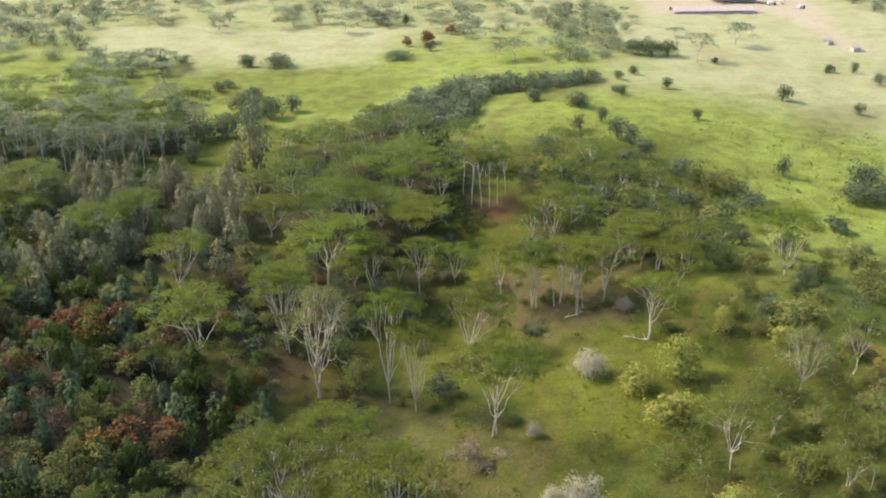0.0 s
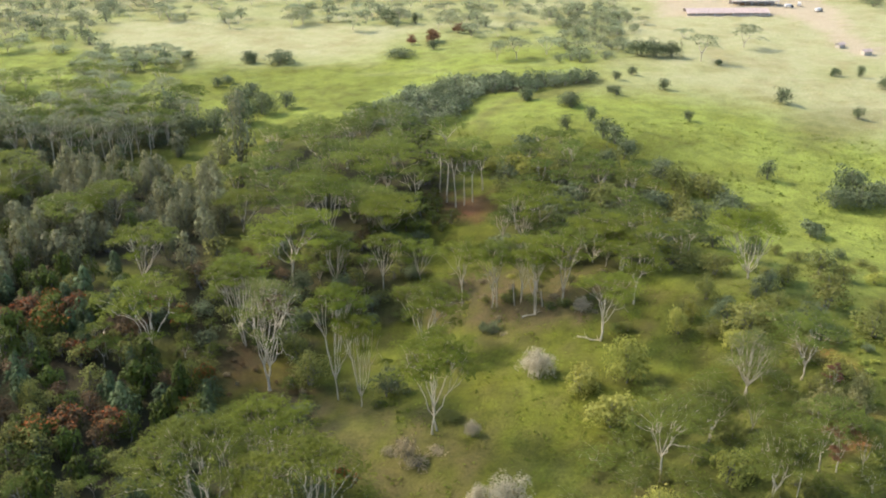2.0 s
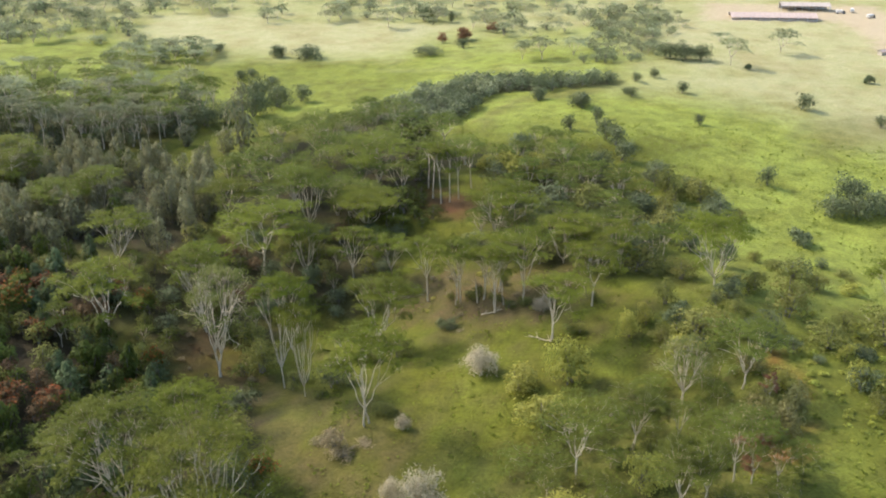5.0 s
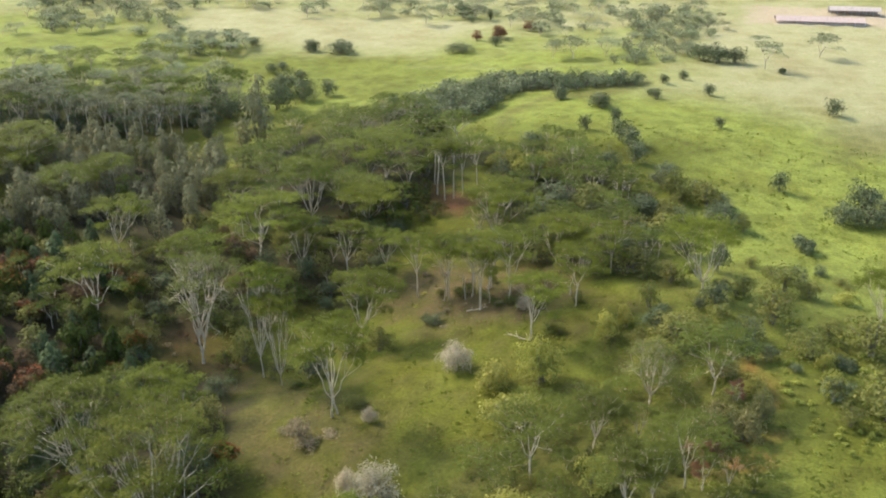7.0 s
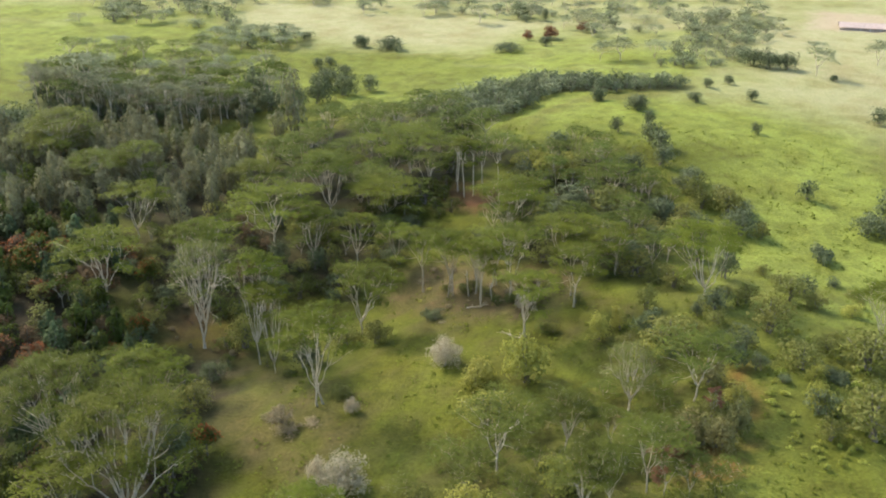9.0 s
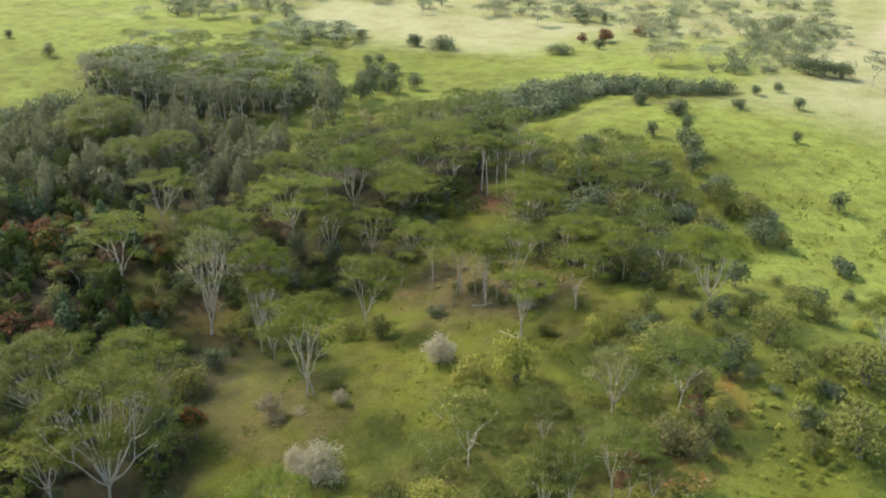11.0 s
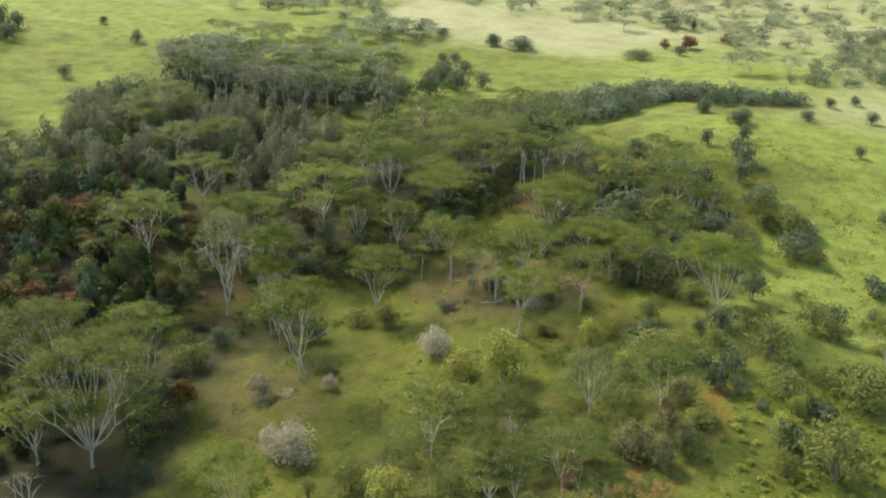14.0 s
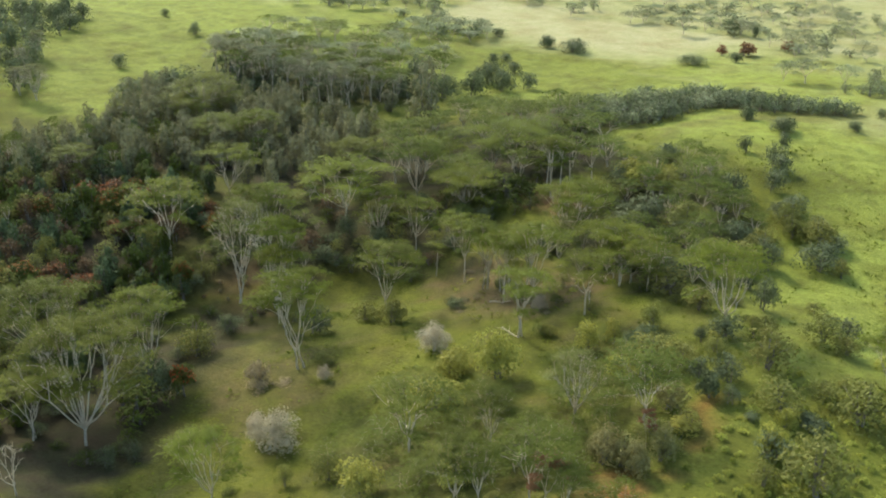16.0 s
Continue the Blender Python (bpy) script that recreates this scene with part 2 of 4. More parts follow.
def ground_material():
    mat = bpy.data.materials.new("meadow")
    nt, ns, ln, bsdf = nodes_of(mat)
    pos = ns.new("ShaderNodeNewGeometry").outputs["Position"]

    def layer(name):
        n = ns.new("ShaderNodeAttribute")
        n.attribute_name = name
        return n.outputs["Fac"]
    big, mid, fine = noise_of(nt, 0.022, 4, 0.55, pos), noise_of(nt, 0.14, 5, 0.6, pos), noise_of(nt, 1.1, 4, 0.65, pos)
    # near grass kept dark to paint in the cloud shade lying over the valley
    grass = mixed(nt, ramp(nt, big, 0.35, 0.65), (0.084, 0.095, 0.009), (0.134, 0.143, 0.014))
    grass = mixed(nt, layer("lush"), grass, (0.252, 0.292, 0.050))
    grass = mixed(nt, ramp(nt, mid, 0.42, 0.72), grass, (0.60, 0.57, 0.58), "MULTIPLY")
    # dry tan grass, paled further to stand in for distance haze
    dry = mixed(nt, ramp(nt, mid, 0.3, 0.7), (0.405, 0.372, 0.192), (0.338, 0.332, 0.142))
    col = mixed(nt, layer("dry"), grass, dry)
    patch = ramp(nt, noise_of(nt, 0.045, 5, 0.6, pos), 0.46, 0.66)
    col = mixed(nt, patch, col, (0.84, 0.79, 0.72), "MULTIPLY")
    straw = mixed(nt, ramp(nt, mid, 0.35, 0.65), (0.135, 0.094, 0.040), (0.098, 0.083, 0.028))
    col = mixed(nt, layer("straw"), col, straw)
    # brown leaf litter, darkened further to paint in the shade of the trees
    shaded_litter = mixed(nt, ramp(nt, mid, 0.35, 0.65), (0.046, 0.034, 0.020), (0.046, 0.046, 0.018))
    col = mixed(nt, layer("shaded_litter"), col, shaded_litter)
    soil = mixed(nt, ramp(nt, mid, 0.35, 0.7), (0.30, 0.088, 0.036), (0.19, 0.072, 0.036))
    col = mixed(nt, layer("soil"), col, soil)
    col = mixed(nt, layer("pad"), col, (0.48, 0.37, 0.25))
    col = mixed(nt, ramp(nt, fine, 0.35, 0.75), col, (0.55, 0.55, 0.50), "MULTIPLY")
    ln.new(col, bsdf.inputs["Base Color"])
    bump = ns.new("ShaderNodeBump")
    bump.inputs["Strength"].default_value, bump.inputs["Distance"].default_value = 0.8, 0.6
    ln.new(fine, bump.inputs["Height"])
    ln.new(bump.outputs[0], bsdf.inputs["Normal"])
    bsdf.inputs["Roughness"].default_value = 0.9
    bsdf.inputs["Specular IOR Level"].default_value = 0.12
    return mat


def roll_noise(x, y, scale, seed):
    """Smooth noise about -1 to 1 over arrays, from a few waves."""
    r = np.random.default_rng(seed)
    out = 0
    for k in range(7):
        a, ph, fr = r.uniform(0, 6.28), r.uniform(0, 6.28), r.uniform(0.6, 1.9) / scale
        out = out + np.sin((x * np.cos(a) + y * np.sin(a)) * fr * 6.28 + ph)
    return out / 3.5


def build_ground():
    far = np.array([30, 80, 180, 380, 800, 1600, 3000, 4500], float)
    xs = np.concatenate([-440 - far[::-1], np.arange(-440, 381, 4.4), 380 + far])
    ys = np.concatenate([110 - far[::-1], np.arange(110, 861, 4.4), 860 + far])
    gx, gy = np.meshgrid(xs, ys)
    x, y = gx.ravel(), gy.ravel()
    z = terrain(x, y) + 0.35 * roll_noise(x, y, 22, 3) + 0.15 * roll_noise(x, y, 8, 4)
    nx, ny = len(xs), len(ys)
    i = (np.arange(ny - 1)[:, None] * nx + np.arange(nx - 1)[None]).ravel()
    me = mesh_of("ground", np.stack([x, y, z], 1).tolist(), np.stack([i, i + 1, i + 1 + nx, i + nx], 1).tolist(), ground_material(), True)
    wx, wy = x + 5 * roll_noise(x, y, 14, 5), y + 5 * roll_noise(x, y, 14, 6)

    def areas(*rows):
        out = np.zeros(len(x))
        for name, soft, amount in rows:
            out = np.maximum(out, amount * inside(name, wx, wy, soft))
        return out
    # greener grass, also brightened as sunlit ground beyond the painted cloud shade
    right = 1 / (1 + np.exp(-(x - 91 - 0.08 * np.maximum(y - 300, 0)) / 8)) * np.clip((y - 195) / 40, 0, 0.36 + 0.64 * np.clip((y - 275) / 40, 0, 1))
    right = np.maximum(right, np.clip((y - 425 - 30 * (x < 0)) / 40, 0, 1))
    right = np.maximum(right, np.clip((-x - 170) / 30, 0, 0.7) * np.clip((y - 315) / 30, 0, 1))
    layers = {
        "lush": np.clip(np.maximum(areas(("lush_field", 14, 1.0)), right * 0.9) - 0.45 * inside("lush_field", wx, wy, 14) + 0.15 * roll_noise(x, y, 40, 8), 0, 1),
        # dry fields, plus painted haze that grows with distance in y
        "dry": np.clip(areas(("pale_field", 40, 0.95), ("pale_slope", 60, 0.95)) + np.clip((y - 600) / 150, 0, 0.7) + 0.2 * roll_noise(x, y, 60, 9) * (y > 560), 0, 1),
        "straw": np.clip(areas(("dry_near", 18, 0.55), ("scrub", 12, 1.0), ("hedge_edge", 5, 0.45), ("tan_patch", 12, 0.35)) + 0.40 * roll_noise(x, y, 16, 10) * (y < 320) * (x < 112), 0, 1),
        # leaf litter under the woods; on gully and shade_floor mainly painted tree shade
        "shaded_litter": areas(("plume", 14, 0.95), ("plume_west", 10, 0.95), ("mixed", 10, 0.95), ("mid", 12, 0.9), ("rightmass", 7, 0.75), ("shade_floor", 8, 0.95), ("red_clearing", 12, 0.9), ("grove", 14, 0.6), ("hedge", 8, 0.9), ("gully", 10, 0.95), ("under", 12, 0.85), ("belt", 20, 0.14), ("understory", 16, 0.35)),
        "soil": areas(("red_clearing", 8, 0.26), ("red_track", 5, 0.62), ("bank", 6, 0.10)),
        "pad": areas(("bare_pad", 14, 0.75)),
    }
    layers["shaded_litter"] *= 1 - 0.9 * inside("glade", wx, wy, 8)
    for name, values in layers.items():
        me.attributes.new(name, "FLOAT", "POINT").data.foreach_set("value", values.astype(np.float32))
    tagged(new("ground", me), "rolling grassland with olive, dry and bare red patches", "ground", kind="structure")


build_ground()

# ---- plants ----
PLACES = {k: [] for k in ("albizia", "sparse", "dead", "sage", "pole", "plume", "round", "shrub", "leafy", "silver", "flame", "yellow", "brush", "jungle", "russet", "redbush")}
# each row: x, y, height, crown width
PLACES["albizia"] += [
    (-14.4, 258.8, 35.4, 18.7), (-7.4, 253.5, 29.6, 15.3), (13.4, 236, 30.2, 23.9), (-82, 311.7, 20, 20.9),
    (-36.4, 319, 25.7, 36.4), (48.1, 297.8, 23.7, 18.9), (39.5, 294.7, 22.4, 10.6), (28.6, 305.1, 22.1, 14),
    (76.4, 313.3, 16.7, 14.4), (103.1, 302.9, 21.6, 25), (65.6, 210.5, 22.2, 22.5), (78.4, 223.2, 13.8, 15.7),
    (-7.6, 319.4, 19.4, 17.3), (-22.5, 320.2, 19.4, 16.4), (67.6, 315.7, 12.9, 17.2), (-13.1, 392, 16.9, 36.3),
    (-40.9, 375.7, 11.7, 29), (-9.5, 352.8, 14.4, 26.4), (58.4, 273.6, 20.9, 15.4), (4.1, 325.2, 14.1, 15.6),
    (18.1, 308.9, 22.1, 15.8), (27.4, 307.2, 19.1, 13), (36.6, 304.9, 17.9, 12), (149.3, 286.4, 21, 18.7),
]
PLACES["albizia"] += [
    (7.8, 281.4, 23.7, 25.3), (-29.2, 351.6, 21.4, 21.4), (-13.4, 353, 14.3, 18), (78.3, 222.4, 17.2, 14.7),
    (98.5, 205, 17.5, 17.5), (86.5, 195.1, 14.2, 17.3), (34.3, 180.7, 18.1, 19), (-13.0, 186.0, 33.5, 37),
    (-34.8, 199.2, 34.3, 36.5), (-24, 217.2, 24.5, 23.5), (-24.5, 179.6, 17.4, 22), (107.2, 203.0, 11.4, 10.5),
    (91.8, 196, 17.8, 11.9), (86.7, 196.6, 17.8, 10.6), (87.9, 223.1, 11.9, 10), (104.9, 245.6, 18.7, 21.7),
    (37.4, 341.2, 22, 27.6), (58.8, 323.6, 17.6, 22.4), (41.5, 308.9, 19.4, 18.7), (68, 290.4, 18.8, 15.6),
    (-145.8, 365.5, 22.6, 36.5), (-103.7, 349.7, 19.9, 22.1), (-59.6, 354.2, 15.9, 23.8), (-151.8, 365.2, 15.2, 32.3),
]
PLACES["albizia"] += [
    (-130.2, 283.9, 14.8, 19), (-113.3, 342.7, 16.7, 27), (-45.4, 284.4, 27.2, 20.1), (-48.2, 293.7, 22.7, 18.9),
    (170, 638.5, 13.9, 21.3), (137.7, 592, 15.5, 17.8), (138.4, 657, 6.1, 14), (-59.8, 677.7, 12.5, 17.7),
    (28.8, 588.6, 11.1, 14.2), (39.2, 590.2, 12.2, 20.7), (55.7, 600.5, 10, 17.9), (-193.4, 447.3, 24.2, 34.7),
]
PLACES["albizia"] += [
    (-67.7, 267.8, 26, 26.7),
]
PLACES["sparse"] += [
    (-34.3, 265, 35.2, 24.9), (90.3, 240.3, 19.2, 17.3), (-226.6, 343.6, 17.6, 15.9),
]
PLACES["pole"] += [
    (10.5, 375.5, 22, 11.3), (13.9, 371.9, 23.3, 11.2), (16.8, 373.4, 21.9, 10.2), (19.8, 375.5, 20.3, 10.3),
    (7.6, 384.6, 18.4, 10.5), (23.3, 385.3, 15.6, 10.5), (2.9, 396.1, 14.5, 9.6),
]
PLACES["pole"] += [
    (-203, 431, 21, 15), (-195, 435, 20, 13), (-187, 433, 22, 14), (-178, 430, 21, 14), (-169, 426, 20, 13),
    (-161, 424, 22, 14), (-153, 426, 21, 13), (-146, 428, 20, 13), (-138, 430, 21, 14), (-130, 430, 19, 13),
    (-123, 433, 20, 13), (-118, 443, 19, 13), (-173, 438, 22, 15), (-150, 437, 21, 15), (-133, 440, 20, 14),
]
PLACES["plume"] += [
    (-75.5, 427.6, 32.3, 16.4), (-104.7, 439.5, 11.2, 12.1), (-84, 428.8, 12.7, 11.3),
]
PLACES["round"] += [
    (162.8, 515.1, 8.7, 10.8), (111.6, 470.8, 5.5, 6.2), (132, 406.1, 8.6, 8.3), (108.3, 523.2, 6.5, 7.3),
    (84.2, 508, 5.2, 7.1), (87.3, 540, 5.2, 7.5), (96.3, 550.9, 5.3, 7), (61.3, 482.8, 7.9, 10.8),
    (57, 448.7, 7.5, 7.2), (68.8, 460.6, 7.9, 7.4), (72, 438.4, 10.3, 10), (76.6, 433.4, 9.2, 10.4),
    (79.1, 416.8, 9.4, 10.5), (42.1, 496.8, 7, 9), (193.4, 497.9, 6.3, 7.3), (218.4, 578.2, 7.1, 5.8),
    (223.5, 555.7, 7.4, 8.8), (160.6, 397, 13.5, 14.5), (152.1, 383.3, 8.8, 13.4), (160.9, 384.2, 9.2, 14.6),
    (169.8, 388.3, 11, 15.5), (113.5, 599, 11.5, 17), (105.3, 602, 10.5, 14), (122.7, 601, 10.5, 15),
]
PLACES["round"] += [
    (90.8, 403.9, 7, 11.2), (102.4, 391.8, 6.8, 8.8), (110.4, 385, 5.2, 10.9), (-112.3, 543.9, 5.9, 8.2),
    (-31.5, 482.6, 8, 8.7), (-245, 407.1, 7.9, 9.4), (-265.2, 479.1, 7.5, 9.7), (-307.9, 498.6, 5.6, 7.6),
    (-203, 376.8, 9.7, 20.1), (-190.4, 390.6, 17.2, 28.2), (-108.7, 550.9, 4.6, 8.6), (-92.3, 531.4, 6.8, 10.6),
    (-70.8, 507.8, 9.3, 11.7), (-104.7, 590.9, 7.3, 9.7), (-89, 591.3, 7.9, 19.1), (41.5, 495.8, 5.5, 8),
    (60.1, 486.9, 6.5, 12.2), (82, 512.9, 4, 6.6), (-79.8, 498.2, 12.3, 13.4), (-93.2, 508.3, 13.8, 19.2),
    (-163.9, 614.1, 5.5, 8), (-141.7, 598.8, 5.4, 10.9), (-106.5, 591.4, 7.2, 10.7), (-91.2, 598.4, 4.4, 8.9),
]
PLACES["round"] += [
    (-24.3, 602.4, 6.3, 15.8), (-23.2, 700.3, 8.2, 5.8), (-40.6, 706.1, 9.7, 14.7), (-7.4, 622, 6.5, 9.7),
    (110.5, 367.2, 9.8, 16.3), (98.2, 336.1, 8, 11.3), (106.3, 293.1, 6.9, 10.1),
]
PLACES["round"] += [
    (-106.5, 469, 13, 16), (-96.5, 473, 13.5, 15), (-87.5, 484, 15, 15),
]
PLACES["shrub"] += [
    (136, 354.9, 4.9, 8.7), (205.5, 578.5, 4, 7.1), (145.8, 585.7, 3.1, 4.4),
]
PLACES["yellow"] += [
    (62.2, 253.2, 13.9, 11.7), (50.5, 250.6, 7.8, 10.6), (57.4, 235.5, 9.6, 13.1), (80.3, 205.1, 9.1, 9.5),
    (63.4, 195.1, 8.6, 9.8), (37.6, 393.4, 12.2, 15), (46.4, 396.6, 9.1, 13), (26.6, 406.3, 4.7, 8.8),
    (132.8, 249.1, 8, 5.8), (91.8, 262.7, 6.8, 7.7), (77.8, 272.2, 9, 6.6), (82.4, 277.9, 7.6, 5.2),
    (132.5, 261.5, 6, 5.4),
]
PLACES["leafy"] += [
    (95.7, 269.4, 11.1, 15.7), (102.8, 273.5, 7.9, 10), (114.6, 272.1, 8.3, 9.9), (121.1, 283.2, 13.4, 13.1), (129, 267.2, 9.8, 13.8),
    (118.9, 263.1, 6.1, 5.5), (126.4, 310.9, 10.1, 12.6), (133.4, 309.4, 6.7, 8.6), (107.6, 320.7, 13.1, 8.2),
    (93.8, 388.2, 13.1, 11.8), (105.3, 383.7, 11.9, 14.5), (97.3, 354.3, 13.3, 10.8), (145.8, 276.5, 12.9, 18.4),
    (144.9, 242, 16, 19), (133.8, 247.8, 7.9, 10.3), (135.6, 236.8, 7, 7.5), (135.5, 280.9, 6.2, 8.6),
    (24.6, 290.9, 4.3, 4), (44.5, 193.1, 6.7, 4.6), (52.6, 197.8, 8.9, 8.8), (27.7, 289.7, 4.2, 6.7),
]
PLACES["leafy"] += [
    (94.2, 306.9, 7.6, 10.7), (88.9, 313, 6.8, 9.1), (90.8, 395.9, 9.7, 12.9), (96.6, 383.1, 9.2, 10.5),
    (117.5, 365, 8.5, 6.5), (130, 320.6, 7.2, 10.1), (105.4, 388.2, 7.3, 9.6), (114.3, 301.1, 7.9, 8.6),
    (91.1, 275.5, 9.6, 9.6), (14.9, 275.2, 8.3, 9.9), (5.4, 274.5, 7.5, 10), (-14, 208.9, 15.8, 12.8),
    (-18.7, 204.2, 15.8, 13.6), (-20.3, 231.4, 9.7, 12), (-22.4, 246.6, 7.3, 9.9),  (88.1, 288.7, 9.2, 7.6), (109.3, 239.4, 7.3, 9), (108.3, 270.2, 7.1, 7.1),
    (-22.9, 268.3, 12.8, 12), (-29.6, 281.9, 10.4, 10), (-0.7, 259.1, 9.9, 10.9),
]
PLACES["silver"] += [
    (22.7, 233.9, 5.2, 4.4), (39.5, 259.9, 9.0, 11.4), (30.9, 205.3, 12.0, 12.5), (24.6, 205.8, 9.4, 6.5),
    (53.5, 291.6, 5.6, 5.4),
]
PLACES["brush"] += [
    (6.6, 226.5, 5.6, 8.4), (9.6, 223.6, 2.4, 7.0), (2.5, 229.0, 1.4, 6.0), (14.0, 228.0, 1.1, 6.0),
]
PLACES["sage"] += [
    (104.6, 226.7, 9.6, 8.6), (112.0, 225.6, 9.2, 7.6), (115.0, 232.6, 10.0, 6.4), (101.0, 229.2, 6.0, 5.4),
    (108.4, 227.4, 8.2, 5.6), (107.7, 254.6, 8.6, 8.4),
]
PLACES["dead"] += [
    (-2.0, 158.5, 14.0, 10.5),
]
PLACES["russet"] += [
    (102.0, 204.2, 12.5, 9.5), (109.7, 236.5, 10.5, 5.0),
]
PLACES["jungle"] += [
    (-25.8, 236.3, 10.7, 9.8), (-48.1, 252.9, 11.2, 8.2), (-9.7, 200.1, 12.3, 13.3), (-63.9, 331.5, 10.2, 11.3),
    (-64.5, 312.2, 9.9, 10.8),
]
PLACES["redbush"] += [
    (-7.5, 213.7, 11.4, 7.2), (-49.6, 256, 13, 5.6), (-54.4, 248.5, 5.8, 6.1),
]
PLACES["flame"] += [
    (-82, 223.5, 10.6, 10.2), (-68.4, 231.8, 8.4, 7.4), (-85.9, 263.8, 8, 8.1), (-102, 286, 10.2, 8.6),
    (-107.1, 278.7, 11, 10.2), (-113.8, 274.6, 10, 9.3), (-113.6, 255.8, 8.7, 9.7), (-78, 229.8, 8.9, 10.6),
    (-68.7, 235.2, 8.4, 8.8), (-63.1, 284.4, 11.1, 7.6), (-73.9, 291.2, 8.2, 8.8), (-95.1, 284, 10.3, 9),
    (-98.8, 272.3, 12.1, 11.8), (-82.7, 266.4, 8.9, 7.6), (-8.6, 646.5, 8.3, 9.2), (-9.2, 641.3, 10, 8.7),
    (5.8, 670.9, 7.6, 9.1), (-20.6, 636.1, 7.3, 6.6),
]


def tube(verts, faces, path, radii, sides=5):
    """Adds a tapered limb along a path."""
    base = len(verts)
    for k, (c, r) in enumerate(zip(path, radii)):
        c = np.asarray(c, float)
        ahead = np.asarray(path[min(k + 1, len(path) - 1)], float) - np.asarray(path[max(k - 1, 0)], float)
        ahead /= np.linalg.norm(ahead) + 1e-9
        side = np.cross(ahead, (0.31, 0.95, 0.05))
        side /= np.linalg.norm(side) + 1e-9
        up = np.cross(ahead, side)
        for s in range(sides):
            a = 2 * math.pi * s / sides
            verts.append(tuple(c + r * (math.cos(a) * side + math.sin(a) * up)))
    for k in range(len(path) - 1):
        for s in range(sides):
            a, b = base + k * sides + s, base + k * sides + (s + 1) % sides
            faces.append((a, b, b + sides, a + sides))
    faces.append(tuple(base + (len(path) - 1) * sides + s for s in range(sides)))


def sprays(rng, centres, length, width, normals, jitter=0.45, along=None):
    """Leaf sprays: folded diamonds at the centres that face the normals, more or less. along: a way in which they point, if any."""
    n = len(centres)
    nor = np.asarray(normals, float) + rng.normal(0, jitter, (n, 3))
    nor /= np.linalg.norm(nor, axis=1, keepdims=True) + 1e-9
    ref = rng.normal(0, 1, (n, 3)) if along is None else np.asarray(along, float) + rng.normal(0, 0.3, (n, 3))
    u = ref - nor * (ref * nor).sum(1, keepdims=True)
    u /= np.linalg.norm(u, axis=1, keepdims=True) + 1e-9
    v = np.cross(nor, u)
    L, W = length * rng.uniform(0.55, 1.35, n)[:, None], width * rng.uniform(0.6, 1.3, n)[:, None]
    fold = nor * W * 0.3
    q = np.stack([centres - u * L, centres - v * W - fold, centres + u * L, centres + v * W - fold], 1).reshape(-1, 3)
    i = np.arange(n)[:, None] * 4
    return q.tolist(), np.concatenate([i, i + 1, i + 2, i + 3], 1).tolist()


def part(name, me, parent, label=""):
    ob = new(name, me)
    ob.parent = parent
    return tagged(ob, label)


class Kind:
    """One shape of plant: built once, then set out at many places."""

    def __init__(self, name, label, category, group, height, width):
        self.ob = tagged(new(name), label, category, group)
        self.height, self.width, self.spots = height, width, []

    def put(self, x, y, h, w, rng):
        sx, sz = w / self.width, h / self.height
        m = pose(x, y, float(terrain(x, y)) - 0.25, rng.uniform(-2, 2), rng.uniform(-2, 2), rng.uniform(0, 360))
        self.spots.append(m @ Matrix.Diagonal((sx, sx * rng.uniform(0.9, 1.1), sz, 1)))

    def finish(self):
        for m in self.spots[1:]:
            copy_thing(self.ob, m)
        if self.spots:
            self.ob.matrix_basis = self.spots[0]


def bough(rng, a, b, out, up, n, wob):
    """Points of a crooked limb from a to b that bows: it has gone the share out sideways by the time it has risen the share up."""
    a, b = np.asarray(a, float), np.asarray(b, float)
    ctrl = a + (b - a) * (out, out, up)
    pts = []
    for k in range(n + 1):
        u = k / n
        p = a * (1 - u) ** 2 + 2 * ctrl * u * (1 - u) + b * u * u
        pts.append(p + (rng.normal(0, wob, 3) if 0 < k < n else 0))
    return pts


def taper(r0, r1, n):
    return [r0 + (r1 - r0) * (k / n) ** 0.8 for k in range(n + 1)]


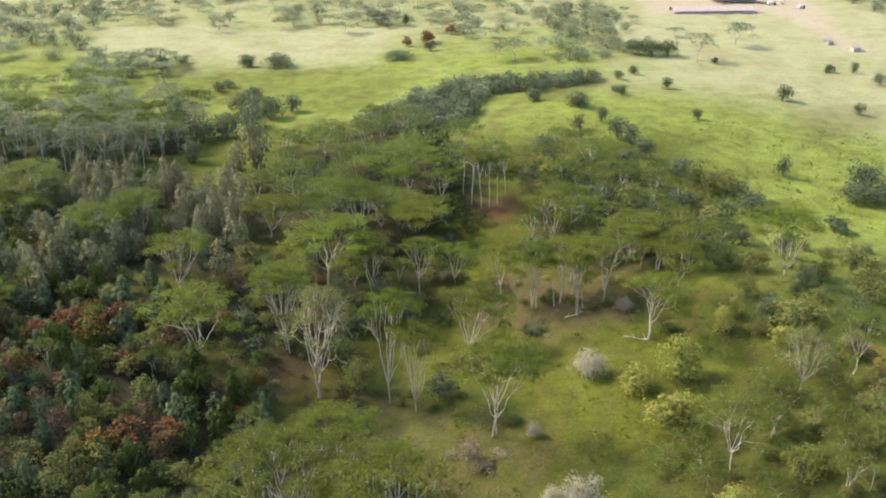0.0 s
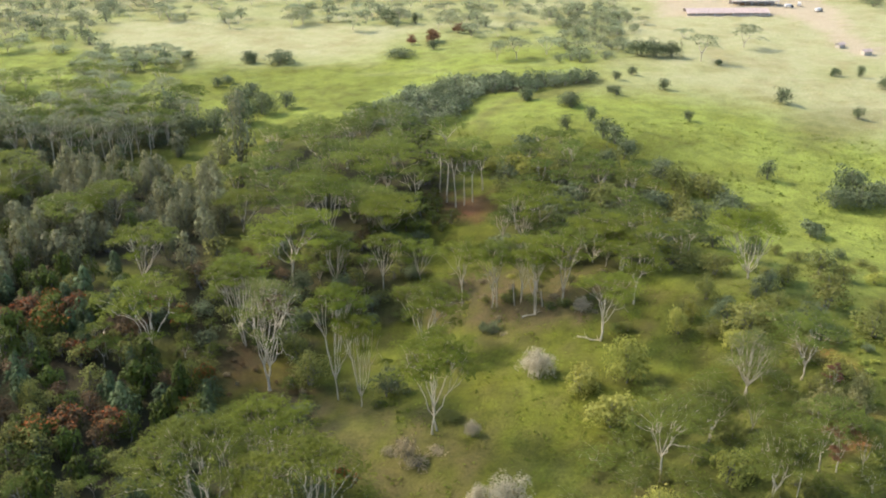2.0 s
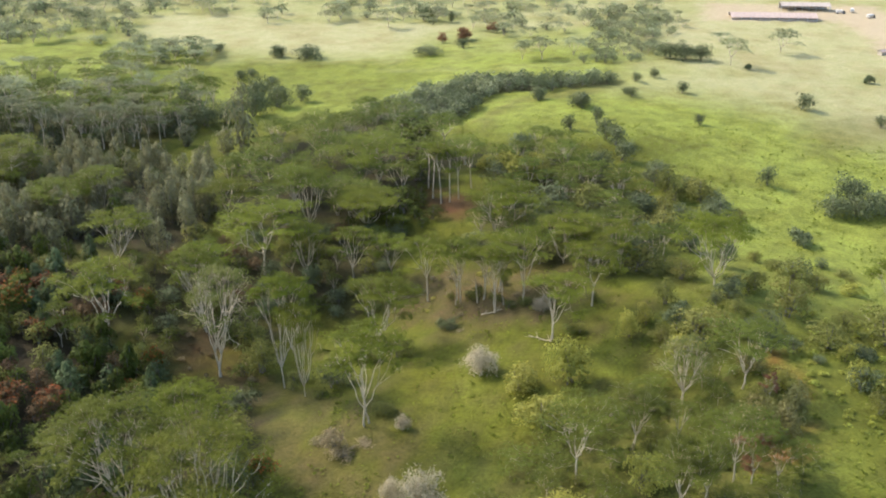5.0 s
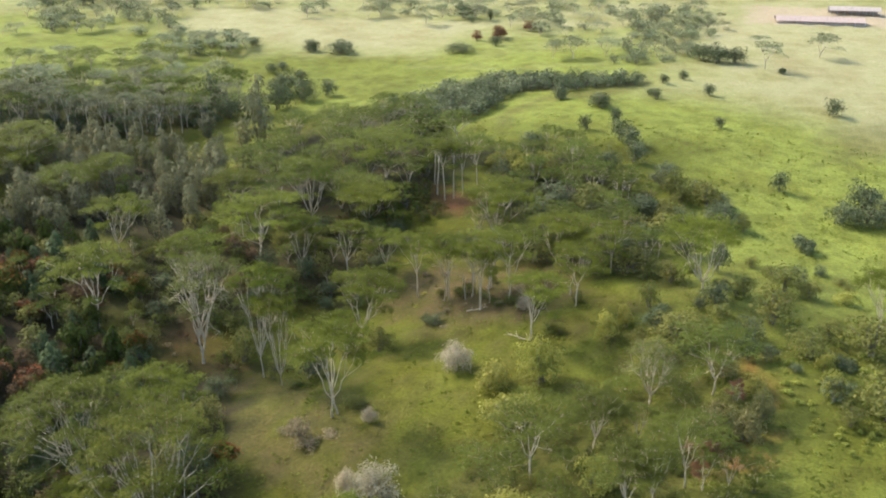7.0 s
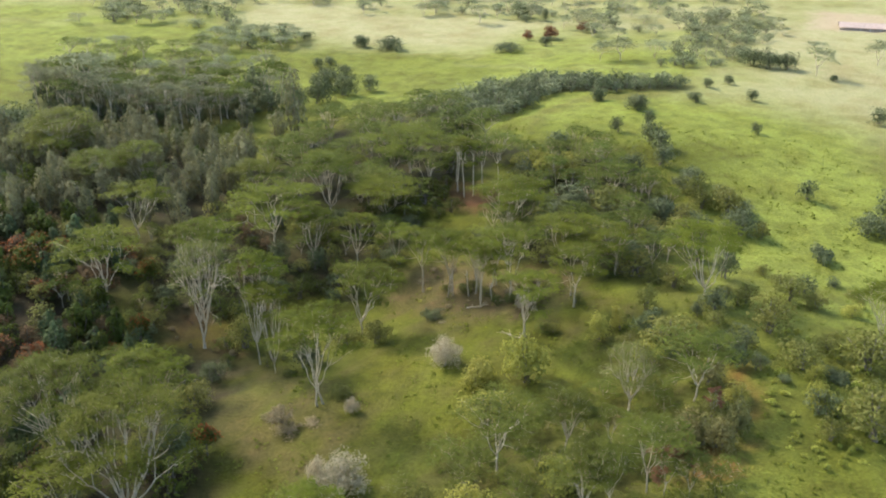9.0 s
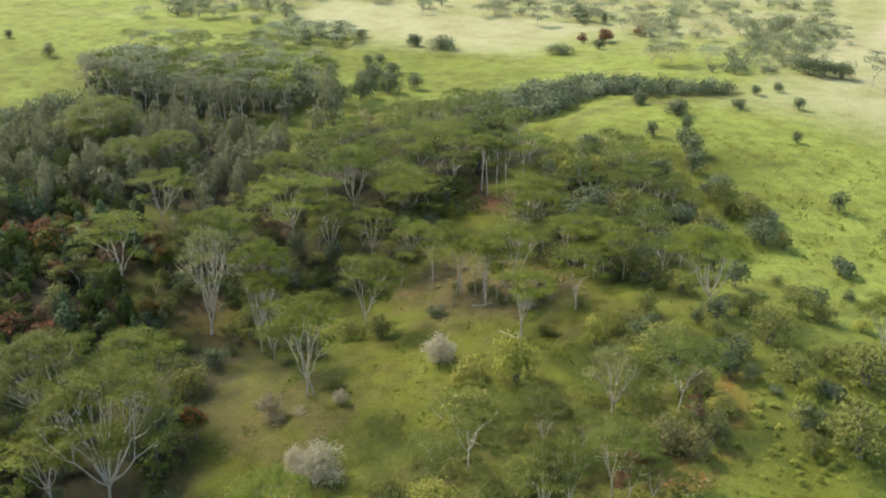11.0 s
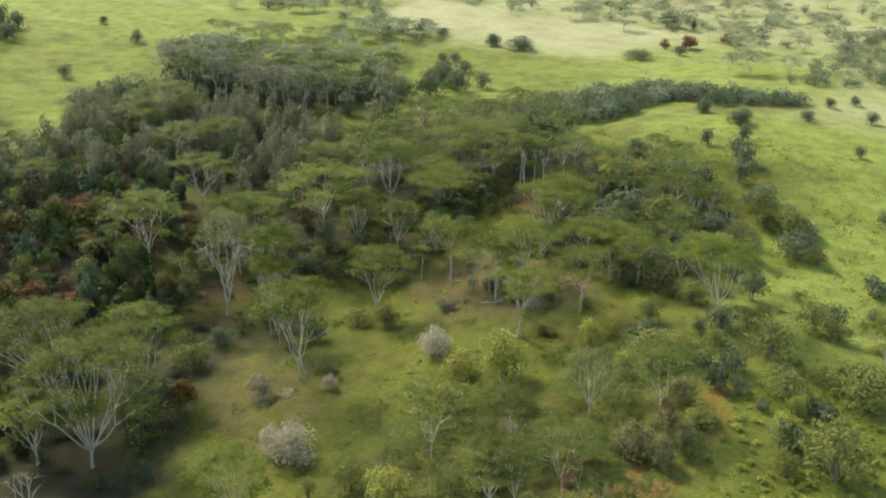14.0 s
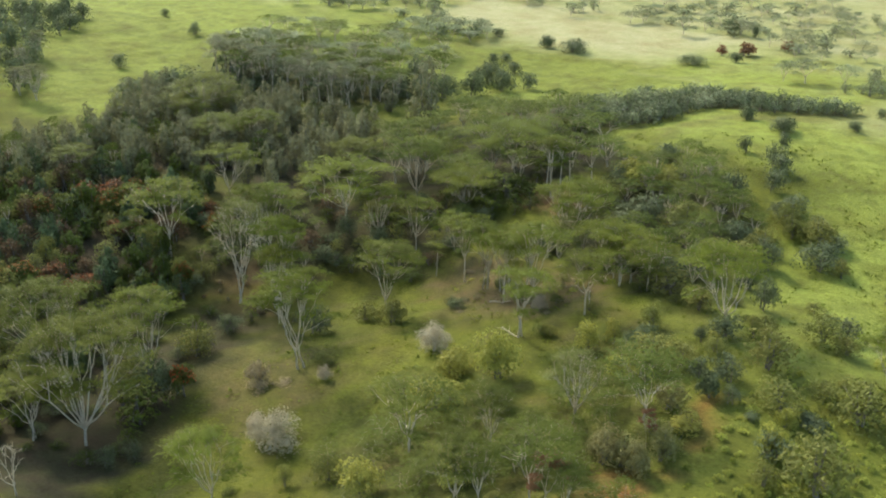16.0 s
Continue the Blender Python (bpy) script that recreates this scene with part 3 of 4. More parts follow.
def umbrella_tree(seed, label, leaves=4400, fork=0.2, leaf="umbrella", stems=1, name="albizia_tree", pads_n=34, H=26.0, R=10.0, bark="pale_bark", thick=0.58, size=(0.36, 0.15), dome=0.17, fine=2, skirt=0.25, pad=(0.17, 0.30), layer=0.5, bow=0.6, per=4.8, spread=(0.34, 0.66)):
    """Pale trunk that forks into crooked upswept limbs under a domed crown of flat leaf layers."""
    rng = np.random.default_rng(seed)
    kind = Kind(name, label, "tree", "umbrella trees of the valley", H, 2 * R)
    pads = []
    off = rng.uniform(-0.16, 0.16, 2) * R
    lobes, lobe_turn = rng.integers(2, 5), rng.uniform(0, 6.28)
    for k in range(pads_n):
        a = k * 2.399 + rng.uniform(-0.5, 0.5)
        r = R * math.sqrt((k + 0.4) / pads_n) * rng.uniform(0.74, 0.93) * (1 + 0.13 * math.sin(lobes * a + lobe_turn))
        z = H * (0.965 - dome * (r / R) ** 2) - rng.choice([0, 0, 0.03, 0.07]) * H * rng.uniform(0.6, 1.2)
        if k > pads_n * (1 - skirt) and rng.uniform() < 0.75:
            z -= H * rng.uniform(0.05, 0.24)
        pads.append(np.array([r * math.cos(a) + off[0], r * math.sin(a) + off[1], z]))
    for s in range(stems):
        lean = rng.uniform(-1, 1, 2) * (0.6 if stems == 1 else 1.6)
        foot = np.array([*(rng.uniform(-0.6, 0.6, 2) * (stems > 1) * 2), -0.6])
        top = np.array([foot[0] + lean[0], foot[1] + lean[1], H * fork * rng.uniform(0.85, 1.3)])
        stem = bough(rng, foot, top, 0.3, 0.5, 4, 0.12)
        wv, wf = [], []
        tube(wv, wf, stem, [0.52 * thick, 0.38 * thick, 0.34 * thick, 0.31 * thick, 0.28 * thick], 7)
        if fine:
            part("trunk", mesh_of("trunk", wv, wf, M[bark], True), kind.ob)
        mine = [p for i, p in enumerate(pads) if i % stems == s]
        mine.sort(key=lambda p: math.atan2(p[1] - top[1], p[0] - top[0]) + rng.uniform(-0.25, 0.25))
        limbs = max(3, round(len(mine) / per))
        for g in range(limbs):
            own = mine[g * len(mine) // limbs:(g + 1) * len(mine) // limbs]
            if not own:
                continue
            mean = np.mean(own, 0)
            start = stem[3] + (top - stem[3]) * rng.uniform(0.1, 1.0)
            split = start + (mean - start) * np.array([*[rng.uniform(*spread)] * 2, rng.uniform(0.36, 0.56)])
            bv, bf = ([], []) if fine else (wv, wf)
            tube(bv, bf, bough(rng, start, split, bow, 0.42, 4, 0.16)[::1 if fine else 2], taper(0.235 * thick, 0.165 * thick, 4)[::1 if fine else 2], 5 if fine else 4)
            own.sort(key=lambda p: np.linalg.norm((p - start)[:2]))
            third = max(1, (len(own) + 2) // 3)
            for h in range(0, len(own), third):
                half = own[h:h + third]
                goal = np.mean(half, 0)
                knee = split + (goal - split) * rng.uniform(0.5, 0.7)
                tube(bv, bf, bough(rng, split, knee, 0.6, 0.4, 3, 0.2)[::1 if fine else 3], taper(0.15 * thick, 0.10 * thick, 3)[::1 if fine else 3], 4 if fine else 3)
                for p in half:
                    e = p + np.array([0, 0, -0.25])
                    limb = bough(rng, knee, e, 0.55, 0.45, 3, 0.25)
                    tube(bv, bf, limb[::1 if fine else 3], taper(0.098 * thick, 0.03, 3)[::1 if fine else 3], 4 if fine > 1 else 3)
                    for _ in range(fine):
                        f2 = p + np.array([*rng.uniform(-2.2, 2.2, 2), rng.uniform(-0.6, 0.2)])
                        at = limb[rng.integers(1, 3)]
                        tube(bv, bf, [at, (at + f2) / 2 + rng.uniform(-0.4, 0.4, 3), f2], [0.06 * thick, 0.045 * thick, 0.02], 3)
            if fine:
                part("limb", mesh_of("limb", bv, bf, M[bark], True), kind.ob)
        if not fine:
            part("trunk", mesh_of("trunk", wv, wf, M[bark], True), kind.ob)
    cs, ns_ = [], []
    radii = R * rng.uniform(pad[0], pad[1], len(pads))
    share = radii ** 2 / (radii ** 2).sum()
    for p, pr, sh in zip(pads, radii, share):
        n = int(leaves * sh)
        a, rr = rng.uniform(0, 2 * np.pi, n), pr * rng.uniform(0, 1, n) ** 0.55
        rim = 1 + 0.28 * np.sin(3 * a + rng.uniform(0, 6)) + 0.20 * np.sin(7 * a + rng.uniform(0, 6))
        z = p[2] + 0.16 * pr * (1 - (rr / pr) ** 2) - rng.uniform(0, 1, n) ** 2 * layer
        long, turn = rng.uniform(1.0, 1.4), rng.uniform(0, 3.14)
        ex, ey = rr * rim * np.cos(a) * long, rr * rim * np.sin(a) / long
        cs.append(np.stack([p[0] + ex * math.cos(turn) - ey * math.sin(turn), p[1] + ex * math.sin(turn) + ey * math.cos(turn), z], 1))
        ns_.append(np.stack([0.5 * np.cos(a) * rr / pr + 0.35 * p[0] / R, 0.5 * np.sin(a) * rr / pr + 0.35 * p[1] / R, np.ones(n)], 1))
    q, fc = sprays(rng, np.concatenate(cs), size[0], size[1], np.concatenate(ns_), 0.22)
    part("crown", mesh_of("crown", q, fc, M[leaf]), kind.ob)
    return kind


def lumpy_plant(seed, name, label, category, group, H, W, leaves, leaf, lumps=9, low=0.15, size=(0.40, 0.26), bark="grey_bark", tall=1.0, bloom=None, stems=3, shell=0.62, jitter=0.55, full=False, stray=0.10, ball=False):
    """A tree or shrub whose crown is a heap of uneven clumps on a few stems."""
    rng = np.random.default_rng(seed)
    kind = Kind(name, label, category, group, H, W)
    R = W / 2
    heaps = []
    for k in range(lumps):
        a, r = k * 2.399 + rng.uniform(-0.5, 0.5), R * math.sqrt((k + 0.3) / lumps) * 0.72
        z = H * (low + (1 - low) * rng.uniform(0.30, 0.62) * (1.15 - 0.5 * (r / R) ** 2)) if k else H * 0.64
        if full and k > 2 and k % 2:
            z = H * rng.uniform(0.2, 0.34)
        rad = R * rng.uniform(0.24, 0.54)
        if ball:
            r, rad = r * 0.72, R * rng.uniform(0.46, 0.60)
            z = H * (0.42 + 0.22 * math.sin(k * 1.7)) if k else H * 0.6
        heaps.append((np.array([r * math.cos(a), r * math.sin(a), z]), rad, min(rad * tall * rng.uniform(0.8, 1.15), H - z)))
    wv, wf = [], []
    for s in range(stems):
        goal = heaps[s % lumps][0]
        foot = np.array([*rng.uniform(-0.12, 0.12, 2) * W * (stems > 1), -0.5])
        knee = foot + (goal - foot) * 0.45 + np.array([*rng.uniform(-0.3, 0.3, 2), 0])
        r0 = 0.016 * H + 0.05
        tube(wv, wf, [foot, knee, goal, goal + (0, 0, heaps[s % lumps][2] * 0.6)], [r0 * 1.3, r0 * 0.9, r0 * 0.5, r0 * 0.15], 6)
        for _ in range(3):
            tip = heaps[rng.integers(lumps)][0] + rng.normal(0, 0.1 * R, 3)
            tube(wv, wf, [knee, (knee + tip) / 2 + rng.normal(0, 0.05 * R, 3), tip], [r0 * 0.6, r0 * 0.4, r0 * 0.12], 5)
    part("trunk" if stems == 1 else "stem_frame", mesh_of("stem_frame", wv, wf, M[bark], True), kind.ob)
    total = sum(r * r for _, r, _ in heaps)
    cs, ds, tops = [], [], []
    for c, r, rz in heaps:
        n = max(8, int(leaves * r * r / total))
        d = rng.normal(0, 1, (n, 3))
        d /= np.linalg.norm(d, axis=1, keepdims=True)
        d[:, 2] = np.where(d[:, 2] < -0.5, -d[:, 2], d[:, 2])
        dist = rng.uniform(shell ** 3, 1.12, n) ** (1 / 3)
        dist = np.where(rng.uniform(0, 1, n) < stray, dist * rng.uniform(1.05, 1.4, n), dist)
        bump = 1 + 0.16 * np.sin(5 * d[:, 0] + 3 * d[:, 1] + c[0]) + 0.12 * np.sin(9 * d[:, 2] + 4 * d[:, 0] + c[1])
        pts = c + d * (dist * bump)[:, None] * (r, r, rz)
        cs.append(pts)
        ds.append(d * (1 / r, 1 / r, 1 / max(rz, 0.1)) * r + 0.35 * (pts - (0, 0, 0.35 * H)) / R)
        if bloom:
            tops.append((pts + 0.3 * d)[(d[:, 2] > 0.2) & (dist > 0.85) & (rng.uniform(0, 1, n) < bloom)])
    pts = np.concatenate(cs)
    pts[:, 2] = np.maximum(pts[:, 2], 0.15)
    q, fc = sprays(rng, pts, size[0], size[1], np.concatenate(ds), jitter)
    part("crown", mesh_of("crown", q, fc, M[leaf]), kind.ob)
    if bloom:
        heads = np.concatenate(tops)
        q, fc = sprays(rng, heads, size[0] * 0.85, size[1] * 0.85, np.zeros((len(heads), 3)) + (0, 0, 1), 0.5)
        part("blossom", mesh_of("blossom", q, fc, M["flower"]), kind.ob, "orange-red blossom heads")
    return kind


def plume_tree(seed, label, H=16.0, W=8.0, leaves=500, leaf="plume", plumes=4):
    """A needle tree of a few upright feathery columns with rounded tops."""
    rng = np.random.default_rng(seed)
    kind = Kind("ironwood_tree", label, "tree", "grey-green needle trees", H, W)
    wv, wf, cs, ds = [], [], [], []
    for k in range(plumes):
        a, r = k * 2.399 + rng.uniform(-0.5, 0.5), W / 2 * (0.0 if k == 0 else rng.uniform(0.38, 0.66))
        foot = np.array([0.25 * r * math.cos(a), 0.25 * r * math.sin(a), -0.5])
        top = np.array([r * math.cos(a), r * math.sin(a), H * (0.98 if k == 0 else rng.uniform(0.58, 0.9))])
        axis = np.array(bough(rng, foot, top, 0.8, 0.5, 4, 0.15))
        tube(wv, wf, axis, taper(0.22, 0.03, 4), 5)
        n = int(leaves * (1.5 if k == 0 else 1.0) / (plumes + 0.5))
        s = rng.uniform(0.10, 1.0, n) ** 0.85
        u = s * 4
        i = np.minimum(u.astype(int), 3)
        mid_ = axis[i] + (axis[i + 1] - axis[i]) * (u - i)[:, None]
        rad = W * rng.uniform(0.20, 0.27) * np.sqrt(np.clip(1 - (np.abs(s - 0.58) / 0.45) ** 2.6, 0.02, 1)) * rng.uniform(0.62, 1.08, n)
        b = rng.uniform(0, 2 * np.pi, n)
        rad *= 1 + 0.18 * np.sin(3 * b + 9 * s)
        cs.append(mid_ + np.stack([rad * np.cos(b), rad * np.sin(b), rng.normal(0, 0.2, n)], 1))
        ds.append(np.stack([np.cos(b), np.sin(b), 0.25 + 1.6 * np.clip(s - 0.6, 0, 1)], 1))
    part("trunk", mesh_of("trunk", wv, wf, M["grey_bark"], True), kind.ob)
    q, fc = sprays(rng, np.concatenate(cs), 0.60, 0.24, np.concatenate(ds), 0.3, np.zeros((sum(map(len, cs)), 3)) + (0, 0, 1))
    part("crown", mesh_of("crown", q, fc, M[leaf]), kind.ob)
    return kind


UMB = "pale-trunked albizia with a flat layered green crown"
K = {
    "albizia": [umbrella_tree(11, UMB), umbrella_tree(12, UMB + ", forking low", fork=0.13, leaves=4700, pads_n=38, bow=0.8),
                umbrella_tree(13, UMB, stems=2, fork=0.24), umbrella_tree(14, UMB + ", wide and thin", leaves=3600, pads_n=28, fork=0.17, dome=0.12),
                umbrella_tree(15, UMB, fork=0.30, leaves=3900, pads_n=27, skirt=0.35), umbrella_tree(16, UMB, stems=2, fork=0.16, leaves=4500, pads_n=36, dome=0.22),
                umbrella_tree(17, UMB, fork=0.22, leaves=4100, pads_n=32, skirt=0.4, dome=0.2), umbrella_tree(18, UMB + ", forking low", stems=3, fork=0.2, leaves=4400, pads_n=36)],
    "giant": [umbrella_tree(25, "huge spreading albizia with a broad domed crown", H=32, R=16, leaves=12000, pads_n=58, fork=0.14, stems=2, pad=(0.13, 0.23), thick=0.85, size=(0.34, 0.14), fine=3, leaf="dusty", skirt=0.6, dome=0.24, layer=0.8, per=4.5),
              umbrella_tree(26, "huge spreading albizia with a broad domed crown", H=32, R=16, leaves=12000, pads_n=54, fork=0.2, pad=(0.13, 0.24), thick=0.85, size=(0.34, 0.14), fine=3, leaf="dusty", skirt=0.6, dome=0.24, layer=0.8, per=4.5)],
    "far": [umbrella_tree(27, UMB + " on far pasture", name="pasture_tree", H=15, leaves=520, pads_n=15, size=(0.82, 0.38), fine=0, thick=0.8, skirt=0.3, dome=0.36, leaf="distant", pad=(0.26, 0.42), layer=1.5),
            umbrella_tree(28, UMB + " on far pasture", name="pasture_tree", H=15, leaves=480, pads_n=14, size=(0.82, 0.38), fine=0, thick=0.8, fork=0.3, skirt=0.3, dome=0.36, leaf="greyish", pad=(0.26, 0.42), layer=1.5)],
    "umbrella": [umbrella_tree(seed, UMB + " in woodland", name="umbrella_tree", leaf="canopy", H=15, stems=st, fork=fk, leaves=1250, pads_n=20, size=(0.50, 0.21), fine=0, thick=0.85, skirt=0.3, dome=dm, pad=(0.2, 0.34))
                 for seed, st, fk, dm in ((33, 1, 0.2, 0.28), (34, 1, 0.3, 0.22), (35, 2, 0.2, 0.34), (36, 1, 0.25, 0.2))],
    "sparse": [umbrella_tree(21, "bare-limbed albizia with white branches and thin grey-green leaves", leaves=2500, fork=0.2, leaf="sparse", pads_n=52, thick=0.72, fine=3, spread=(0.38, 0.72), dome=0.34, pad=(0.14, 0.24), skirt=0.5, bow=0.5, layer=0.9, stems=2, per=4),
               umbrella_tree(22, "half-bare albizia with whitish limbs", leaves=2600, fork=0.22, leaf="sparse", pads_n=46, thick=0.66, fine=3, spread=(0.35, 0.7), dome=0.3, pad=(0.14, 0.25), skirt=0.5, bow=0.5, layer=0.8, stems=2, per=4)],
    "open": [umbrella_tree(seed, "slim white-limbed albizia with a thin flat crown", stems=st, fork=fk, leaves=lv, pads_n=20, dome=0.13, skirt=0.12, thick=0.62, bow=bw, pad=(0.18, 0.32), spread=(0.22, 0.5))
             for seed, st, fk, lv, bw in ((61, 1, 0.34, 3300, 0.55), (62, 1, 0.26, 2700, 0.5), (63, 2, 0.3, 3500, 0.6), (64, 1, 0.38, 3000, 0.6))],
    "shade": [umbrella_tree(seed, "slim albizia with a flat dark green crown", stems=1, fork=fk, leaves=3300, pads_n=26, dome=0.15, skirt=0.2, thick=0.58, bow=0.55, leaf="shade", pad=(0.18, 0.32), spread=(0.22, 0.5))
              for seed, fk in ((66, 0.3), (67, 0.36), (68, 0.26))],
    "sapling": [umbrella_tree(seed, "low feathery albizia sapling with flat dark leaf layers", H=7, R=5.5, fork=0.3, leaves=620, pads_n=14, dome=0.3, skirt=0.5, thick=0.25, leaf="shade", name="albizia_sapling", fine=1, pad=(0.26, 0.42), size=(0.40, 0.16), layer=0.8)
                for seed in (69, 70)],
    "grove": [umbrella_tree(seed, "tall pale-trunked tree with a dull grey-green crown", name="grove_tree", H=21, R=7, fork=fk, leaves=700, pads_n=14, leaf="grove", thick=0.75, dome=0.25, skirt=0.35, fine=0, pad=(0.26, 0.42), size=(0.5, 0.22))
              for seed, fk in ((37, 0.45), (38, 0.52), (39, 0.4))],
    "dead": [umbrella_tree(65, "leafless dead tree with bare whitish branches", stems=1, fork=0.22, leaves=40, pads_n=18, dome=0.3, skirt=0.5, thick=0.95, bow=0.6, fine=4, name="dead_tree", leaf="sparse")],
    "pole": [umbrella_tree(31, "slender straight albizia with a small high crown", leaves=900, fork=0.60, pads_n=10, R=5.0, thick=0.55, pad=(0.3, 0.45), size=(0.45, 0.18)),
             umbrella_tree(32, "slender straight albizia beside the red clearing", leaves=800, fork=0.64, pads_n=9, R=5.0, thick=0.5, pad=(0.3, 0.45), size=(0.45, 0.18))],
    "plume": [plume_tree(s, "grey-green feathery ironwood in a dense stand") for s in (41, 42, 43, 44)],
    "spire": [plume_tree(s, "bluish-green spiky forest tree in a closed stand", 10, 6, 480, lf) for s, lf in ((45, "teal"), (46, "jungle"))],
    "round": [lumpy_plant(s, "broadleaf_tree", "rounded dark green tree standing in grass", "tree", "dark round trees", 8, 9, 600, "round", lumps=14, tall=1.0, stems=2, low=0.0, full=True, size=(0.38, 0.25), stray=0.02, jitter=0.45, ball=True) for s in (51, 52, 53, 54)],
    "thicket": [lumpy_plant(s, "broadleaf_tree", "broad dark green tree in a rounded clump on grass", "tree", "dark round trees", 11, 15, 1500, "round", lumps=26, tall=0.9, stems=3, low=0.0, full=True, size=(0.42, 0.27), stray=0.02, jitter=0.5) for s in (55, 56)],
    "shrub": [lumpy_plant(s, "shrub", "low dark shrub on the grass slope", "shrub", "low shrubs", 4, 8, 700, "round", lumps=7, low=0.05) for s in (61, 62)],
    "leafy": [lumpy_plant(s, "leafy_tree", "bushy olive-green tree with uneven leaf clumps", "tree", "bushy olive trees", 10, 11, 1040, leaf, lumps=18, low=0.0, full=True, size=(0.38, 0.20), jitter=0.75) for s, leaf in ((71, "leafy"), (72, "leafy"), (73, "round"))],
    "yellow": [lumpy_plant(s, "yellowish_tree", "bushy yellow-green tree on the open slope", "tree", "yellowish trees", 10, 11, 1500, "yellow", lumps=14, low=0.0, full=True, size=(0.44, 0.22), jitter=0.8) for s in (74, 75)],
    "sage": [lumpy_plant(s, "sage_bush", "pale sage-green bush with upright leaf clumps beside red earth", "shrub", "sage bushes", 8, 8, 1500, "sage", lumps=14, low=0.0, size=(0.36, 0.16), tall=1.5, jitter=0.7, full=True) for s in (76, 77)],
    "silver": [lumpy_plant(s, "silvery_bush", "dry silvery-white bush with fine twigs", "shrub", "silvery bushes", 9, 9, 2600, "silver", lumps=20, low=0.0, size=(0.32, 0.09), bark="pale_bark", tall=1.25, shell=0.35, jitter=0.9, full=True, stray=0.12) for s in (81, 82)],
    "flame": [lumpy_plant(s, "flame_tree", "dark tree topped with orange-red blossom", "tree", "red-flowering trees", 10, 9, 1100, leaf, lumps=9, low=0.15, bloom=0.5, stems=2) for s, leaf in ((91, "jungle"), (92, "rust"), (93, "rust"))],
    "jungle": [lumpy_plant(s, "forest_tree", lab, "tree", "dense valley forest", 11, 9, 410, leaf, lumps=12, low=0.1, stems=2, tall=1.15, full=True) for s, leaf, lab in (
        (101, "jungle", "deep green forest tree in a closed stand"), (102, "teal", "bluish-green forest tree in a closed stand"), (103, "jungle", "deep green forest tree in a closed stand"),
        (104, "leafy", "olive-green forest tree in a closed stand"), (105, "rust", "russet-brown forest tree in a closed stand"))],
    "redbush": [lumpy_plant(s, "red_bush", "orange-red dying tree on a shaded bank", "tree", "red-flowering trees", 8, 6, 800, "jungle", lumps=9, low=0.1, stems=1, size=(0.36, 0.2), bloom=0.8) for s in (94, 95)],
    "russet": [lumpy_plant(131, "russet_tree", "rounded russet-brown tree on far pasture", "tree", "russet trees", 9, 9, 520, "reddish", lumps=14, low=0.0, size=(0.5, 0.3), full=True, jitter=0.8)],
    "thin_russet": [umbrella_tree(72, "half-dead albizia with thin reddish-brown leaves beside red earth", H=14, R=5, fork=0.32, leaves=1700, pads_n=16, leaf="reddish", dome=0.3, skirt=0.5, thick=0.45, fine=2, bow=0.55, name="russet_albizia")],
    "clump": [lumpy_plant(s, "grass_clump", "knee-high yellow-green clump on the open slope", "shrub", "slope clumps", 2, 3, 130, "fresh", lumps=5, low=0.0, size=(0.3, 0.16), jitter=0.8, stems=1) for s in (141, 142)],
    "brush": [lumpy_plant(s, "dry_shrub", "low dry brownish shrub in rough grass", "shrub", "dry brush", 3, 5, 420, "brush", lumps=9, low=0.02, size=(0.34, 0.09), jitter=0.9, tall=1.3, shell=0.2, stray=0.3) for s in (121, 122)],
    "pale": [umbrella_tree(20, "flat-crowned tree on the far pasture, greyed by painted haze", name="pasture_tree", H=13, leaf="greyish", leaves=430, pads_n=13, size=(0.8, 0.42), fine=0, thick=0.85, dome=0.36, pad=(0.26, 0.42), layer=1.6)],
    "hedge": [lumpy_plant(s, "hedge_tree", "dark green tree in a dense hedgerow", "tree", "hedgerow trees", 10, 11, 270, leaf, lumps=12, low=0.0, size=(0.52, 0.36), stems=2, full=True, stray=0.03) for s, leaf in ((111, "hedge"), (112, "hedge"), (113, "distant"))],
}
taken = []
place_rng = np.random.default_rng(5)
for key, rows in PLACES.items():
    for i, (x, y, h, w) in enumerate(rows):
        use = "thicket" if key == "round" and w > 12 else "giant" if key == "albizia" and w > 27 and y < 260 else "far" if key == "albizia" and y > 420 else "shade" if key == "albizia" and x > 50 and y < 250 and w < 24 else "grove" if key == "pole" and y > 420 else "open" if key == "albizia" and 12 < x < 100 and 190 < y < 322 and w < 23 else "russet" if key == "flame" and y > 500 else "thin_russet" if key == "russet" else key
        K[use][i % len(K[use])].put(x, y, h, w * (1.25 if use == "open" else 1.0), place_rng)
        taken.append((x, y, w))


def undergrowth(seed):
    """Dark bushes in the shade of the nearer umbrella trees."""
    rng = np.random.default_rng(seed)
    for x, y, h, w in PLACES["albizia"]:
        if y < 330:
            for _ in range(rng.integers(1, 4)):
                kind = K["jungle"][rng.choice([0, 2, 3])] if x < -12 or rng.uniform() < 0.5 else K["leafy"][rng.integers(2)]
                kind.put(x + rng.uniform(-1, 0.55 * w), y + rng.uniform(-0.2, 0.3) * w, rng.uniform(1.5, 4.5), rng.uniform(3, 6.5), rng)


undergrowth(220)


